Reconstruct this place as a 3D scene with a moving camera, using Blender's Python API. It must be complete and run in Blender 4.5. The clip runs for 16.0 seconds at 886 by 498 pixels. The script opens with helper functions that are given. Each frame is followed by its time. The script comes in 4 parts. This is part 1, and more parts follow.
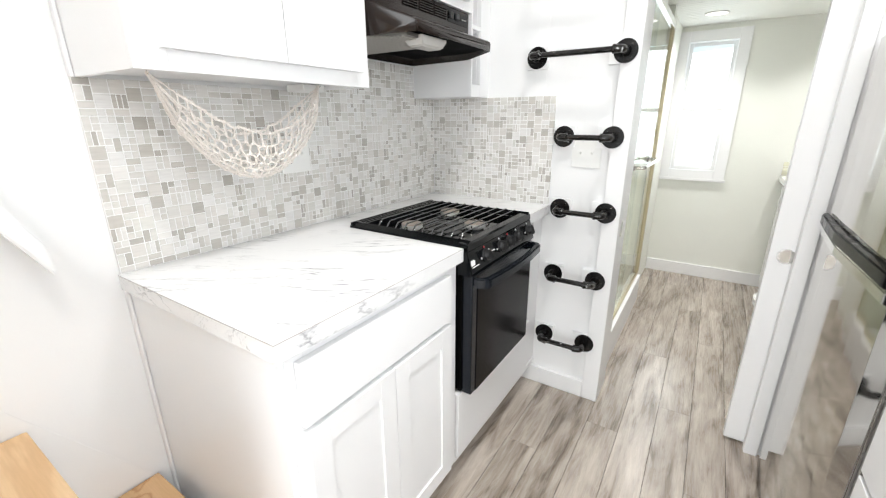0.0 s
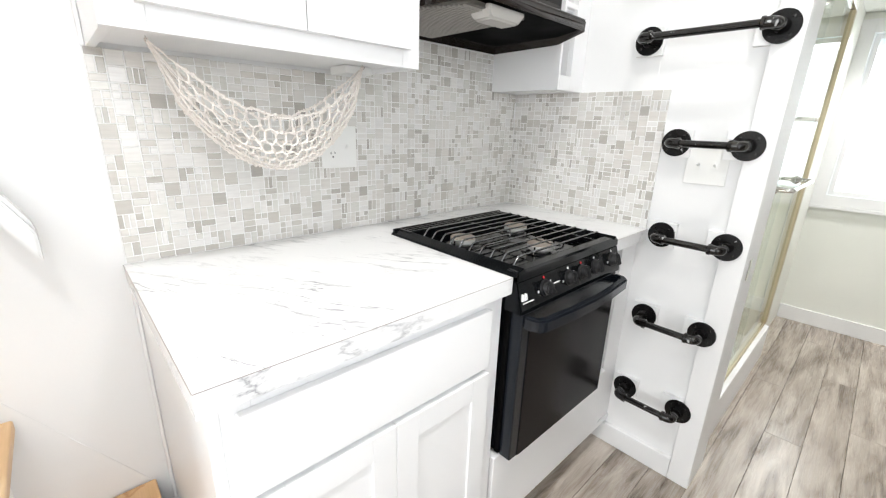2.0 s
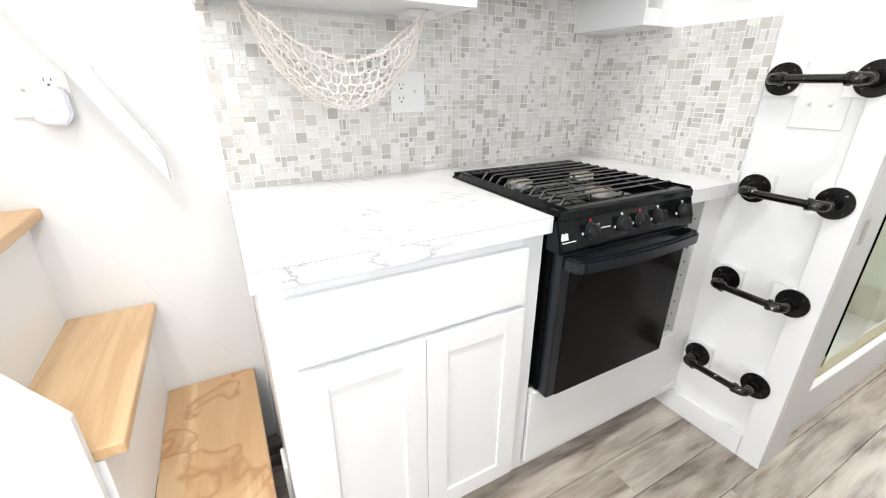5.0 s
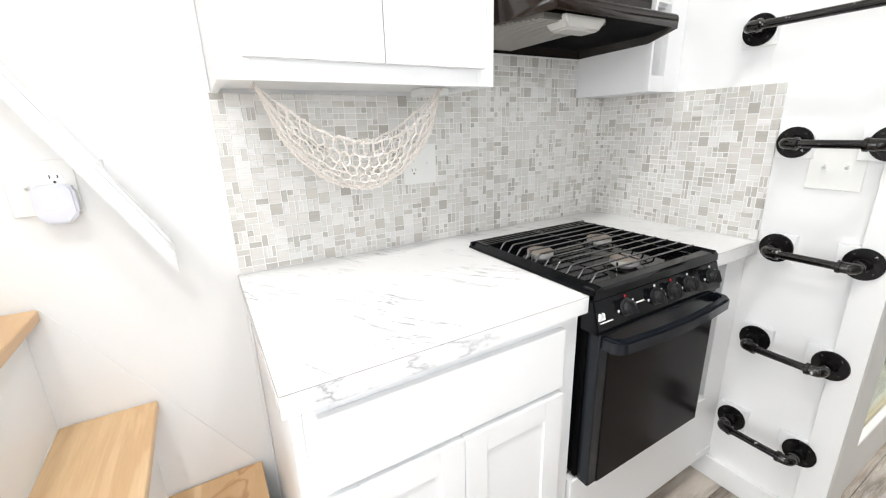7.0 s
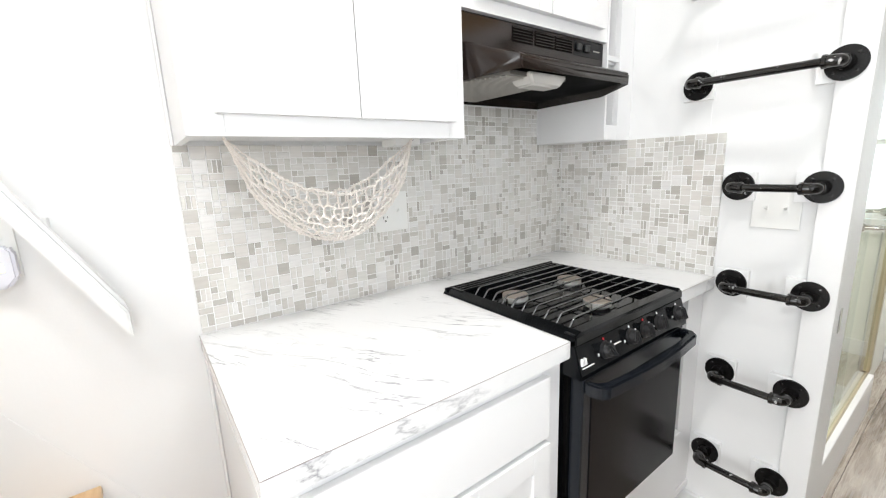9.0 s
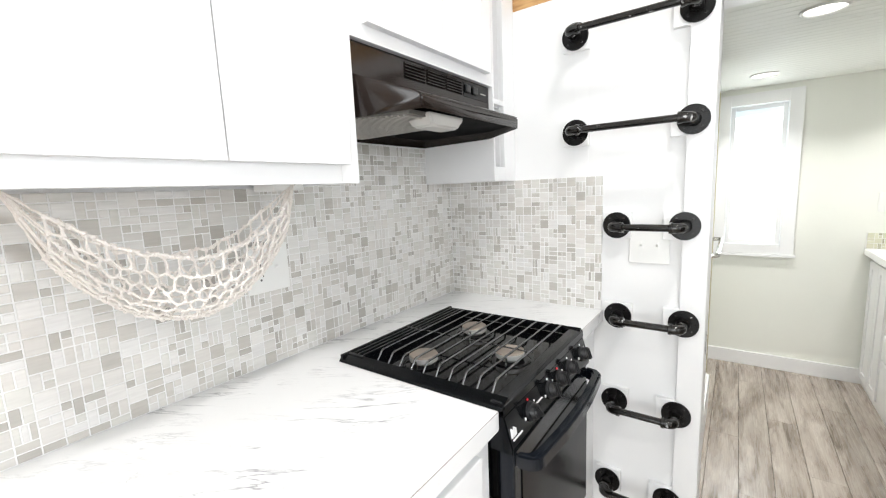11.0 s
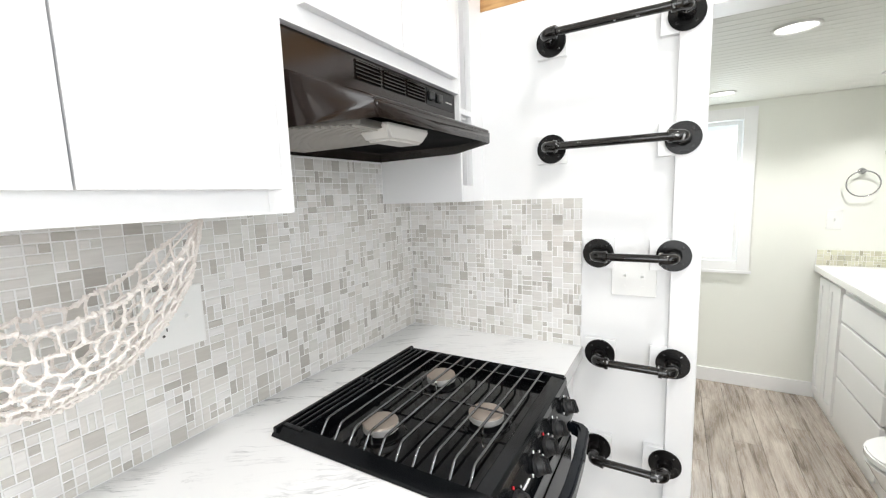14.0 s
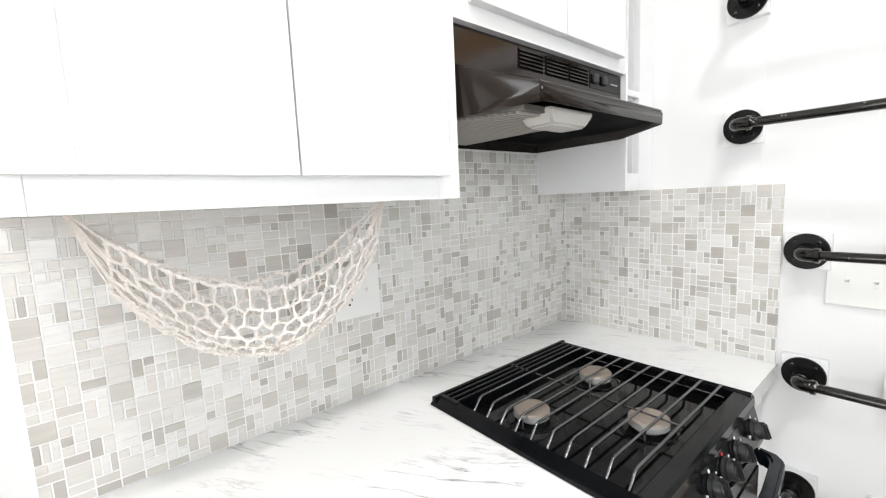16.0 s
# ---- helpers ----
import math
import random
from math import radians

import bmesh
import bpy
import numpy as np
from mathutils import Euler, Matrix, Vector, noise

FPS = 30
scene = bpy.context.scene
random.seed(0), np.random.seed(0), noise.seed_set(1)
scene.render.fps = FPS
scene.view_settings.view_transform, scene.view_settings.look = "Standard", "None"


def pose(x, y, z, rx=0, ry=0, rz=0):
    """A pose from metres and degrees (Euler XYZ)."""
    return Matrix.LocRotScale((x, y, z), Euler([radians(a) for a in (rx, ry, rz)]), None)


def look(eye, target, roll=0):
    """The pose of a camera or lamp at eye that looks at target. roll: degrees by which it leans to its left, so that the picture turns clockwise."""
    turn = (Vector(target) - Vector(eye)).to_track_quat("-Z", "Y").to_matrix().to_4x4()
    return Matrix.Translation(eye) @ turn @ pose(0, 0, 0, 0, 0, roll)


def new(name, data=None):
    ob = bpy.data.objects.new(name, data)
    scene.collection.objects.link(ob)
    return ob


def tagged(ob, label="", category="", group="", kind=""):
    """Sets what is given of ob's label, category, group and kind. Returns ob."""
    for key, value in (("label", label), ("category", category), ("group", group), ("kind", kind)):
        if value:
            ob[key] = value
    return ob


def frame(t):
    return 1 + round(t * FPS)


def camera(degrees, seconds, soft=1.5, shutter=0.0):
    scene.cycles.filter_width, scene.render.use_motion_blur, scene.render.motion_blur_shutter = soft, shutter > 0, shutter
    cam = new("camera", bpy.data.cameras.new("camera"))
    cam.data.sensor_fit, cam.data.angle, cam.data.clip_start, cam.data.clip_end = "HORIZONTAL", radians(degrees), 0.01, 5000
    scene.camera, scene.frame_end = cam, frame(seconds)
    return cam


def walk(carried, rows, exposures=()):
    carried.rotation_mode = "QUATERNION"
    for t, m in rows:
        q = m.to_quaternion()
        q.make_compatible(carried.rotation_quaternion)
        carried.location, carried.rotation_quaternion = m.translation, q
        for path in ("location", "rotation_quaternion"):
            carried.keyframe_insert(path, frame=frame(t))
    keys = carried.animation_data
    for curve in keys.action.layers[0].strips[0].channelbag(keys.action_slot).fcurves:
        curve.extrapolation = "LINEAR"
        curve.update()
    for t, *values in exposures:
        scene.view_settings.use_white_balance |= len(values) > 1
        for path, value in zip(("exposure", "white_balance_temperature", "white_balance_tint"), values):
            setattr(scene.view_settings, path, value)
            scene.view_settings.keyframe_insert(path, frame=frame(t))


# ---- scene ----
cam = camera(94.7, 16.0, soft=1.2)
PATH = [
    (0, (1.204, -1.775, 1.284), (0.169, -0.175, 0.676), -0.2),
    (0.5, (1.236, -1.695, 1.277), (0.166, -0.111, 0.691), 0.1),
    (1, (1.191, -1.609, 1.249), (0.056, -0.062, 0.685), 0.6),
    (1.5, (1.148, -1.545, 1.246), (-0.088, -0.073, 0.691), 1.2),
    (2, (1.15, -1.49, 1.247), (-0.238, -0.174, 0.661), 1.8),
    (2.5, (1.218, -1.441, 1.218), (-0.28, -0.284, 0.571), 2.3),
    (3, (1.261, -1.423, 1.197), (-0.307, -0.42, 0.465), 2.1),
    (3.5, (1.293, -1.421, 1.195), (-0.3, -0.513, 0.397), 1.5),
    (6, (1.292, -1.425, 1.208), (-0.362, -0.526, 0.533), -0.8),
    (6.5, (1.25, -1.436, 1.238), (-0.413, -0.513, 0.618), -1.4),
    (7, (1.182, -1.46, 1.278), (-0.476, -0.496, 0.71), -1.7),
    (7.5, (1.159, -1.484, 1.3), (-0.512, -0.506, 0.801), -2.2),
    (8, (1.153, -1.492, 1.313), (-0.507, -0.472, 0.861), -2.1),
    (8.5, (1.142, -1.49, 1.307), (-0.496, -0.422, 0.886), -2.1),
    (9, (1.143, -1.487, 1.307), (-0.438, -0.329, 0.906), -2.2),
    (9.5, (1.122, -1.494, 1.31), (-0.353, -0.204, 0.911), -2.2),
    (10, (1.077, -1.508, 1.319), (-0.277, -0.085, 0.945), -2.5),
    (12.5, (0.896, -1.275, 1.391), (-0.078, 0.456, 1.159), -1.8),
    (13, (0.881, -1.272, 1.393), (-0.057, 0.477, 1.149), -1.7),
    (13.5, (0.87, -1.27, 1.392), (-0.066, 0.48, 1.142), -1.8),
    (14, (0.864, -1.269, 1.392), (-0.121, 0.453, 1.136), -2.0),
    (14.5, (0.86, -1.27, 1.382), (-0.255, 0.372, 1.135), -2.3),
    (15, (0.854, -1.28, 1.375), (-0.413, 0.249, 1.137), -2.5),
    (15.5, (0.859, -1.293, 1.371), (-0.558, 0.099, 1.137), -2.6),
    (16, (0.854, -1.294, 1.371), (-0.671, -0.022, 1.133), -2.6),
]
walk(cam, [(t, look(eye, target, roll)) for t, eye, target, roll in PATH], [(0.0, -0.93), (1.5, -0.93), (2.5, -0.85), (3.5, -0.78), (6.0, -0.80), (7.0, -0.88), (8.5, -0.95), (12.5, -0.86), (14.0, -0.88), (16.0, -0.93)])

# ---------- world, lights, exposure ----------
world = bpy.data.worlds.new("world")
scene.world = world
world.use_nodes = True
sky = world.node_tree.nodes.new("ShaderNodeTexSky")
sky.sky_type = "NISHITA"
sky.sun_disc = False
sky.sun_elevation, sky.sun_rotation = radians(45), radians(200)
world.node_tree.links.new(sky.outputs[0], world.node_tree.nodes["Background"].inputs[0])
world.node_tree.nodes["Background"].inputs[1].default_value = 0.1


def lamp(name, x, y, z, target, w, h, watts, colour, shape="RECTANGLE", spread=180):
    d = bpy.data.lights.new(name, "AREA")
    d.shape, d.size, d.size_y, d.energy, d.color = shape, w, h, watts, colour
    d.spread = radians(spread)
    ob = new(name, d)
    ob.matrix_world = look((x, y, z), target)
    return ob


WARM, DAY = (1.0, 0.985, 0.97), (0.95, 0.98, 1.0)
KITCHEN_LIGHTS = [(1.25, -0.75, 3.088), (1.25, -1.9, 3.088), (1.25, -3.05, 3.088)]
BATH_LIGHTS = [(1.21, 0.66), (1.08, 1.714), (1.817, 1.705)]
for lx, ly, lz in KITCHEN_LIGHTS:
    lamp("lamp", lx, ly, lz - 0.012, (lx, ly, 0), 0.16, 0.16, 21, WARM, "DISK", 130)
for lx, ly in BATH_LIGHTS:
    lamp("lamp", lx, ly, 1.915, (lx, ly, 0), 0.12, 0.12, 7.5, WARM, "DISK", 115)
# two fill lamps added in unseen south and east windows, then bathroom daylight
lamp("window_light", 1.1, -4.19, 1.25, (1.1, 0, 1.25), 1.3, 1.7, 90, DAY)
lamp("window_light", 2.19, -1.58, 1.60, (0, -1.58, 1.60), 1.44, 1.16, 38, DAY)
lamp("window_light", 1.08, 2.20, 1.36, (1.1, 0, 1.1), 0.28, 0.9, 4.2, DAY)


# ---------- materials ----------
def nodes_of(name, colour, rough=0.5, metal=0.0):
    m = bpy.data.materials.new(name)
    m.use_nodes = True
    t = m.node_tree
    b = t.nodes["Principled BSDF"]
    b.inputs["Base Color"].default_value = (*colour, 1)
    b.inputs["Roughness"].default_value = rough
    b.inputs["Metallic"].default_value = metal
    return m, t, b


def node(t, kind, **values):
    n = t.nodes.new(kind)
    for k, v in values.items():
        n.inputs[k].default_value = v
    return n


def ramp(t, fac, *stops):
    r = t.nodes.new("ShaderNodeValToRGB")
    e = r.color_ramp.elements
    while len(e) < len(stops):
        e.new(0.5)
    for el, (p, c) in zip(e, stops):
        el.position, el.color = p, (*c, 1) if len(c) == 3 else c
    t.links.new(fac, r.inputs[0])
    return r


def coords(t, scale=(1, 1, 1), generated=False):
    m = t.nodes.new("ShaderNodeMapping")
    m.inputs["Scale"].default_value = scale
    if generated:
        c = t.nodes.new("ShaderNodeTexCoord")
        t.links.new(c.outputs["Object"], m.inputs[0])
    else:
        c = t.nodes.new("ShaderNodeNewGeometry")
        t.links.new(c.outputs["Position"], m.inputs[0])
    return m.outputs[0]


def bump(t, b, height, strength, dist=0.001):
    n = t.nodes.new("ShaderNodeBump")
    n.inputs["Strength"].default_value, n.inputs["Distance"].default_value = strength, dist
    t.links.new(height, n.inputs["Height"])
    t.links.new(n.outputs[0], b.inputs["Normal"])


def mix(t, fac, a, b):
    n = t.nodes.new("ShaderNodeMix")
    n.data_type = "RGBA"
    for sock, v in ((n.inputs[0], fac), (n.inputs[6], a), (n.inputs[7], b)):
        if isinstance(v, (int, float)):
            sock.default_value = v
        elif isinstance(v, tuple):
            sock.default_value = (*v, 1)
        else:
            t.links.new(v, sock)
    return n.outputs[2]


def painted(name, colour, rough, wear=0.03, grain=220.0, strength=0.08):
    """Paint with faint roller or brush relief and slight unevenness."""
    m, t, b = nodes_of(name, colour, rough)
    big = node(t, "ShaderNodeTexNoise", Scale=2.3, Detail=3.0)
    t.links.new(coords(t), big.inputs["Vector"])
    dark = tuple(c * (1 - wear) for c in colour)
    r = ramp(t, big.outputs[0], (0.3, dark), (0.7, colour))
    t.links.new(r.outputs[0], b.inputs["Base Color"])
    fine = node(t, "ShaderNodeTexNoise", Scale=grain, Detail=2.0)
    t.links.new(coords(t), fine.inputs["Vector"])
    bump(t, b, fine.outputs[0], strength)
    rr = ramp(t, big.outputs[0], (0.25, (rough * 0.85,) * 3), (0.75, (min(1, rough * 1.15),) * 3))
    t.links.new(rr.outputs[0], b.inputs["Roughness"])
    return m


wall_paint = painted("wall_paint", (0.86, 0.86, 0.86), 0.55, 0.03, 140, 0.12)
bath_paint = painted("bath_paint", (0.84, 0.85, 0.79), 0.55, 0.03, 140, 0.12)
ceiling_paint = painted("ceiling_paint", (0.84, 0.85, 0.81), 0.6)
cabinet_paint = painted("cabinet_paint", (0.86, 0.86, 0.865), 0.32, 0.02, 60, 0.05)
trim_paint = painted("trim_paint", (0.87, 0.87, 0.87), 0.38, 0.03, 90, 0.06)
plastic_white = nodes_of("plastic_white", (0.84, 0.84, 0.82), 0.3)[0]
night_plastic = nodes_of("night_plastic", (0.71, 0.72, 0.79), 0.35)[0]
plastic_slot = nodes_of("plastic_slot", (0.05, 0.05, 0.05), 0.6)[0]
porcelain = nodes_of("porcelain", (0.85, 0.85, 0.84), 0.08)[0]
shower_wall = painted("shower_wall", (0.86, 0.85, 0.72), 0.25, 0.04, 30, 0.03)
grout = painted("grout", (0.90, 0.90, 0.89), 0.9, 0.08, 300, 0.3)


def marble(name, bands, spread, dark, slant):
    m, t, b = nodes_of(name, (0.82, 0.82, 0.82), 0.22)
    warp = node(t, "ShaderNodeTexNoise", Scale=3.0, Detail=5.0)
    base = coords(t, (1, 1, 1))
    t.links.new(base, warp.inputs["Vector"])
    add = t.nodes.new("ShaderNodeVectorMath")
    add.operation = "MULTIPLY_ADD"
    t.links.new(warp.outputs["Color"], add.inputs[0])
    add.inputs[1].default_value = (0.055, 0.12, 0.055)
    t.links.new(base, add.inputs[2])
    cols = []
    for sc, scale, lo, hi in bands:
        turn = node(t, "ShaderNodeMapping", Rotation=(0, 0, slant))
        t.links.new(add.outputs[0], turn.inputs[0])
        mp = node(t, "ShaderNodeMapping", Scale=sc)
        t.links.new(turn.outputs[0], mp.inputs[0])
        n = node(t, "ShaderNodeTexNoise", Scale=scale, Detail=6.0, Roughness=0.6)
        t.links.new(mp.outputs[0], n.inputs["Vector"])
        s = t.nodes.new("ShaderNodeMath")
        s.operation = "SUBTRACT"
        s.inputs[1].default_value = 0.5
        t.links.new(n.outputs[0], s.inputs[0])
        a = t.nodes.new("ShaderNodeMath")
        a.operation = "ABSOLUTE"
        t.links.new(s.outputs[0], a.inputs[0])
        cols.append(ramp(t, a.outputs[0], (0.0, (1, 1, 1)), (lo, (0.55, 0.55, 0.55)), (hi, (0, 0, 0))).outputs[0])
    mask = node(t, "ShaderNodeTexNoise", Scale=3.2, Detail=3.0)
    t.links.new(coords(t, (1.6, 0.8, 1.6)), mask.inputs["Vector"])
    mk = ramp(t, mask.outputs[0], (spread, (0, 0, 0)), (spread + 0.16, (1, 1, 1)))
    mul = t.nodes.new("ShaderNodeMath")
    mul.operation = "MULTIPLY"
    t.links.new(cols[0], mul.inputs[0])
    t.links.new(mk.outputs[0], mul.inputs[1])
    mask2 = node(t, "ShaderNodeTexNoise", Scale=9.0, Detail=2.0)
    t.links.new(coords(t), mask2.inputs["Vector"])
    mk2 = ramp(t, mask2.outputs[0], (0.46, (0, 0, 0)), (0.66, (0.6, 0.6, 0.6)))
    mul2 = t.nodes.new("ShaderNodeMath")
    mul2.operation = "MULTIPLY"
    t.links.new(cols[1], mul2.inputs[0])
    t.links.new(mk2.outputs[0], mul2.inputs[1])
    c = mix(t, mul.outputs[0], (0.84, 0.84, 0.84), dark)
    c = mix(t, mul2.outputs[0], c, (0.42, 0.42, 0.43))
    t.links.new(c, b.inputs["Base Color"])
    return m


marble_top = marble("marble_laminate", (((9.5, 0.75, 9.5), 1.2, 0.004, 0.014), ((16.0, 1.9, 16.0), 1.9, 0.004, 0.018)), 0.43, (0.33, 0.33, 0.35), 0.98)
marble_edge = marble("marble_edge", (((5.0, 3.2, 9.0), 1.5, 0.008, 0.045), ((12.0, 5.0, 12.0), 1.9, 0.005, 0.03)), 0.47, (0.31, 0.31, 0.33), 0.0)


def tile_material(name, per_island, tint=(1.0, 1.0, 1.0)):
    """Mosaic pieces of pale stone and back-painted glass: tone by piece, fine streaks along the piece."""
    m, t, b = nodes_of(name, (0.6, 0.6, 0.58), 0.3)
    b.inputs["Specular IOR Level"].default_value = 0.8
    if per_island:
        rnd = t.nodes.new("ShaderNodeNewGeometry").outputs["Random Per Island"]
    else:
        rnd = t.nodes.new("ShaderNodeObjectInfo").outputs["Random"]
    tone = ramp(t, rnd, (0.0, (0.665, 0.64, 0.605)), (0.19, (0.745, 0.73, 0.705)), (0.37, (0.56, 0.535, 0.495)), (0.47, (0.67, 0.65, 0.62)),
                (0.62, (0.49, 0.465, 0.43)), (0.69, (0.715, 0.705, 0.665)), (0.81, (0.61, 0.585, 0.545)), (0.91, (0.80, 0.79, 0.775)))
    tone.color_ramp.interpolation = "CONSTANT"
    w = t.nodes.new("ShaderNodeMath")
    w.operation = "MULTIPLY"
    w.inputs[1].default_value = 37.0
    t.links.new(rnd, w.inputs[0])
    streak = t.nodes.new("ShaderNodeTexNoise")
    streak.noise_dimensions = "4D"
    streak.inputs["Scale"].default_value = 26.0
    streak.inputs["Detail"].default_value = 4.0
    t.links.new(coords(t, (0.7, 0.7, 7.0)), streak.inputs["Vector"])
    t.links.new(w.outputs[0], streak.inputs["W"])
    sr = ramp(t, streak.outputs[0], (0.35, (0.92, 0.915, 0.91)), (0.65, (1.04, 1.04, 1.04)))
    mul = t.nodes.new("ShaderNodeMix")
    mul.data_type, mul.blend_type = "RGBA", "MULTIPLY"
    mul.inputs[0].default_value = 0.8
    t.links.new(tone.outputs[0], mul.inputs[6])
    t.links.new(sr.outputs[0], mul.inputs[7])
    tinted = t.nodes.new("ShaderNodeMix")
    tinted.data_type, tinted.blend_type = "RGBA", "MULTIPLY"
    tinted.inputs[0].default_value = 1.0
    tinted.inputs[7].default_value = (*tint, 1)
    t.links.new(mul.outputs[2], tinted.inputs[6])
    t.links.new(tinted.outputs[2], b.inputs["Base Color"])
    gl = ramp(t, rnd, (0.0, (0.30,) * 3), (0.37, (0.12,) * 3), (0.46, (0.28,) * 3), (0.62, (0.12,) * 3), (0.69, (0.26,) * 3))
    gl.color_ramp.interpolation = "CONSTANT"
    t.links.new(gl.outputs[0], b.inputs["Roughness"])
    bump(t, b, streak.outputs[0], 0.06)
    return m


tile_single = tile_material("mosaic_tile", False)
tile_joined = tile_material("mosaic_tile_joined", True)
tile_bath = tile_material("bathroom_mosaic_tile", False, (0.96, 0.97, 0.80))
vanity_top = painted("vanity_top", (0.86, 0.86, 0.845), 0.2, 0.03, 60, 0.03)


def plank_material():
    m, t, b = nodes_of("vinyl_plank", (0.3, 0.26, 0.22), 0.3)
    info = t.nodes.new("ShaderNodeObjectInfo").outputs["Random"]
    w = t.nodes.new("ShaderNodeMath")
    w.operation = "MULTIPLY"
    w.inputs[1].default_value = 53.0
    t.links.new(info, w.inputs[0])

    def noise4(scale, mapping, detail, warp):
        n = t.nodes.new("ShaderNodeTexNoise")
        n.noise_dimensions = "4D"
        n.inputs["Scale"].default_value, n.inputs["Detail"].default_value = scale, detail
        n.inputs["Distortion"].default_value = warp
        t.links.new(coords(t, mapping), n.inputs["Vector"])
        t.links.new(w.outputs[0], n.inputs["W"])
        return n.outputs[0]
    cloud = noise4(3.0, (5.5, 0.85, 1), 6.0, 1.3)
    grain = noise4(9.0, (16.0, 0.8, 1), 7.0, 0.8)
    c1 = ramp(t, cloud, (0.33, (0.175, 0.138, 0.108)), (0.47, (0.385, 0.330, 0.282)), (0.68, (0.58, 0.522, 0.462)))
    c2 = ramp(t, grain, (0.30, (0.72, 0.70, 0.68)), (0.55, (1.0, 1.0, 1.0)), (0.75, (1.08, 1.07, 1.06)))
    mul = t.nodes.new("ShaderNodeMix")
    mul.data_type, mul.blend_type = "RGBA", "MULTIPLY"
    mul.inputs[0].default_value = 0.9
    t.links.new(c1.outputs[0], mul.inputs[6])
    t.links.new(c2.outputs[0], mul.inputs[7])
    # each plank has its own tone
    wn = t.nodes.new("ShaderNodeTexWhiteNoise")
    wn.noise_dimensions = "1D"
    t.links.new(w.outputs[0], wn.inputs["W"])
    tone = ramp(t, wn.outputs[0], (0.0, (0.80, 0.79, 0.77)), (1.0, (1.13, 1.13, 1.13)))
    mul2 = t.nodes.new("ShaderNodeMix")
    mul2.data_type, mul2.blend_type = "RGBA", "MULTIPLY"
    mul2.inputs[0].default_value = 1.0
    t.links.new(mul.outputs[2], mul2.inputs[6])
    t.links.new(tone.outputs[0], mul2.inputs[7])
    t.links.new(mul2.outputs[2], b.inputs["Base Color"])
    rr = ramp(t, grain, (0.3, (0.34,) * 3), (0.7, (0.20,) * 3))
    b.inputs["Specular IOR Level"].default_value = 0.85
    t.links.new(rr.outputs[0], b.inputs["Roughness"])
    bump(t, b, grain, 0.22, 0.001)
    return m


plank_mat = plank_material()
seam_brown = nodes_of("seam_brown", (0.32, 0.29, 0.27), 0.6)[0]
plank_gap = nodes_of("plank_gap", (0.09, 0.075, 0.06), 0.8)[0]


def tread_material(name, stained):
    m, t, b = nodes_of(name, (0.6, 0.38, 0.19), 0.38)
    n = node(t, "ShaderNodeTexNoise", Scale=4.0, Detail=4.0, Distortion=0.8)
    t.links.new(coords(t, (0.35, 2.4, 2.4)), n.inputs["Vector"])
    base = ramp(t, n.outputs[0], (0.34, (0.62, 0.395, 0.205)), (0.49, (0.665, 0.435, 0.235)), (0.54, (0.73, 0.51, 0.29)), (0.66, (0.76, 0.56, 0.345)))
    col = base.outputs[0]
    if stained:
        s = node(t, "ShaderNodeTexNoise", Scale=7.5, Detail=3.0, Distortion=0.5)
        t.links.new(coords(t), s.inputs["Vector"])
        band = ramp(t, s.outputs[0], (0.50, (0, 0, 0)), (0.55, (0.75, 0.75, 0.75)), (0.58, (0.35, 0.35, 0.35)), (0.64, (0, 0, 0)))
        col = mix(t, band.outputs[0], col, (0.46, 0.225, 0.10))
    g = node(t, "ShaderNodeTexNoise", Scale=30.0, Detail=5.0)
    t.links.new(coords(t, (0.6, 9.0, 4.0)), g.inputs["Vector"])
    gr = ramp(t, g.outputs[0], (0.3, (0.94, 0.93, 0.91)), (0.7, (1.03, 1.03, 1.03)))
    mul = t.nodes.new("ShaderNodeMix")
    mul.data_type, mul.blend_type = "RGBA", "MULTIPLY"
    mul.inputs[0].default_value = 0.8
    t.links.new(col, mul.inputs[6])
    t.links.new(gr.outputs[0], mul.inputs[7])
    t.links.new(mul.outputs[2], b.inputs["Base Color"])
    bump(t, b, g.outputs[0], 0.1)
    return m


tread_wood = tread_material("tread_wood", False)
tread_stained = tread_material("tread_wood_stained", True)


def metal(name, colour, rough, flake=0.0, metallic=1.0, gloss=0.5):
    m, t, b = nodes_of(name, colour, rough, metallic)
    b.inputs["Specular IOR Level"].default_value = gloss
    n = node(t, "ShaderNodeTexNoise", Scale=55.0 if flake else 9.0, Detail=4.0)
    t.links.new(coords(t), n.inputs["Vector"])
    rr = ramp(t, n.outputs[0], (0.3, (rough * 0.9,) * 3), (0.7, (min(1.0, rough * 1.1),) * 3))
    t.links.new(rr.outputs[0], b.inputs["Roughness"])
    if flake:
        c = ramp(t, n.outputs[0], (0.66, colour), (0.70, (flake, flake, flake)))
        t.links.new(c.outputs[0], b.inputs["Base Color"])
    return m


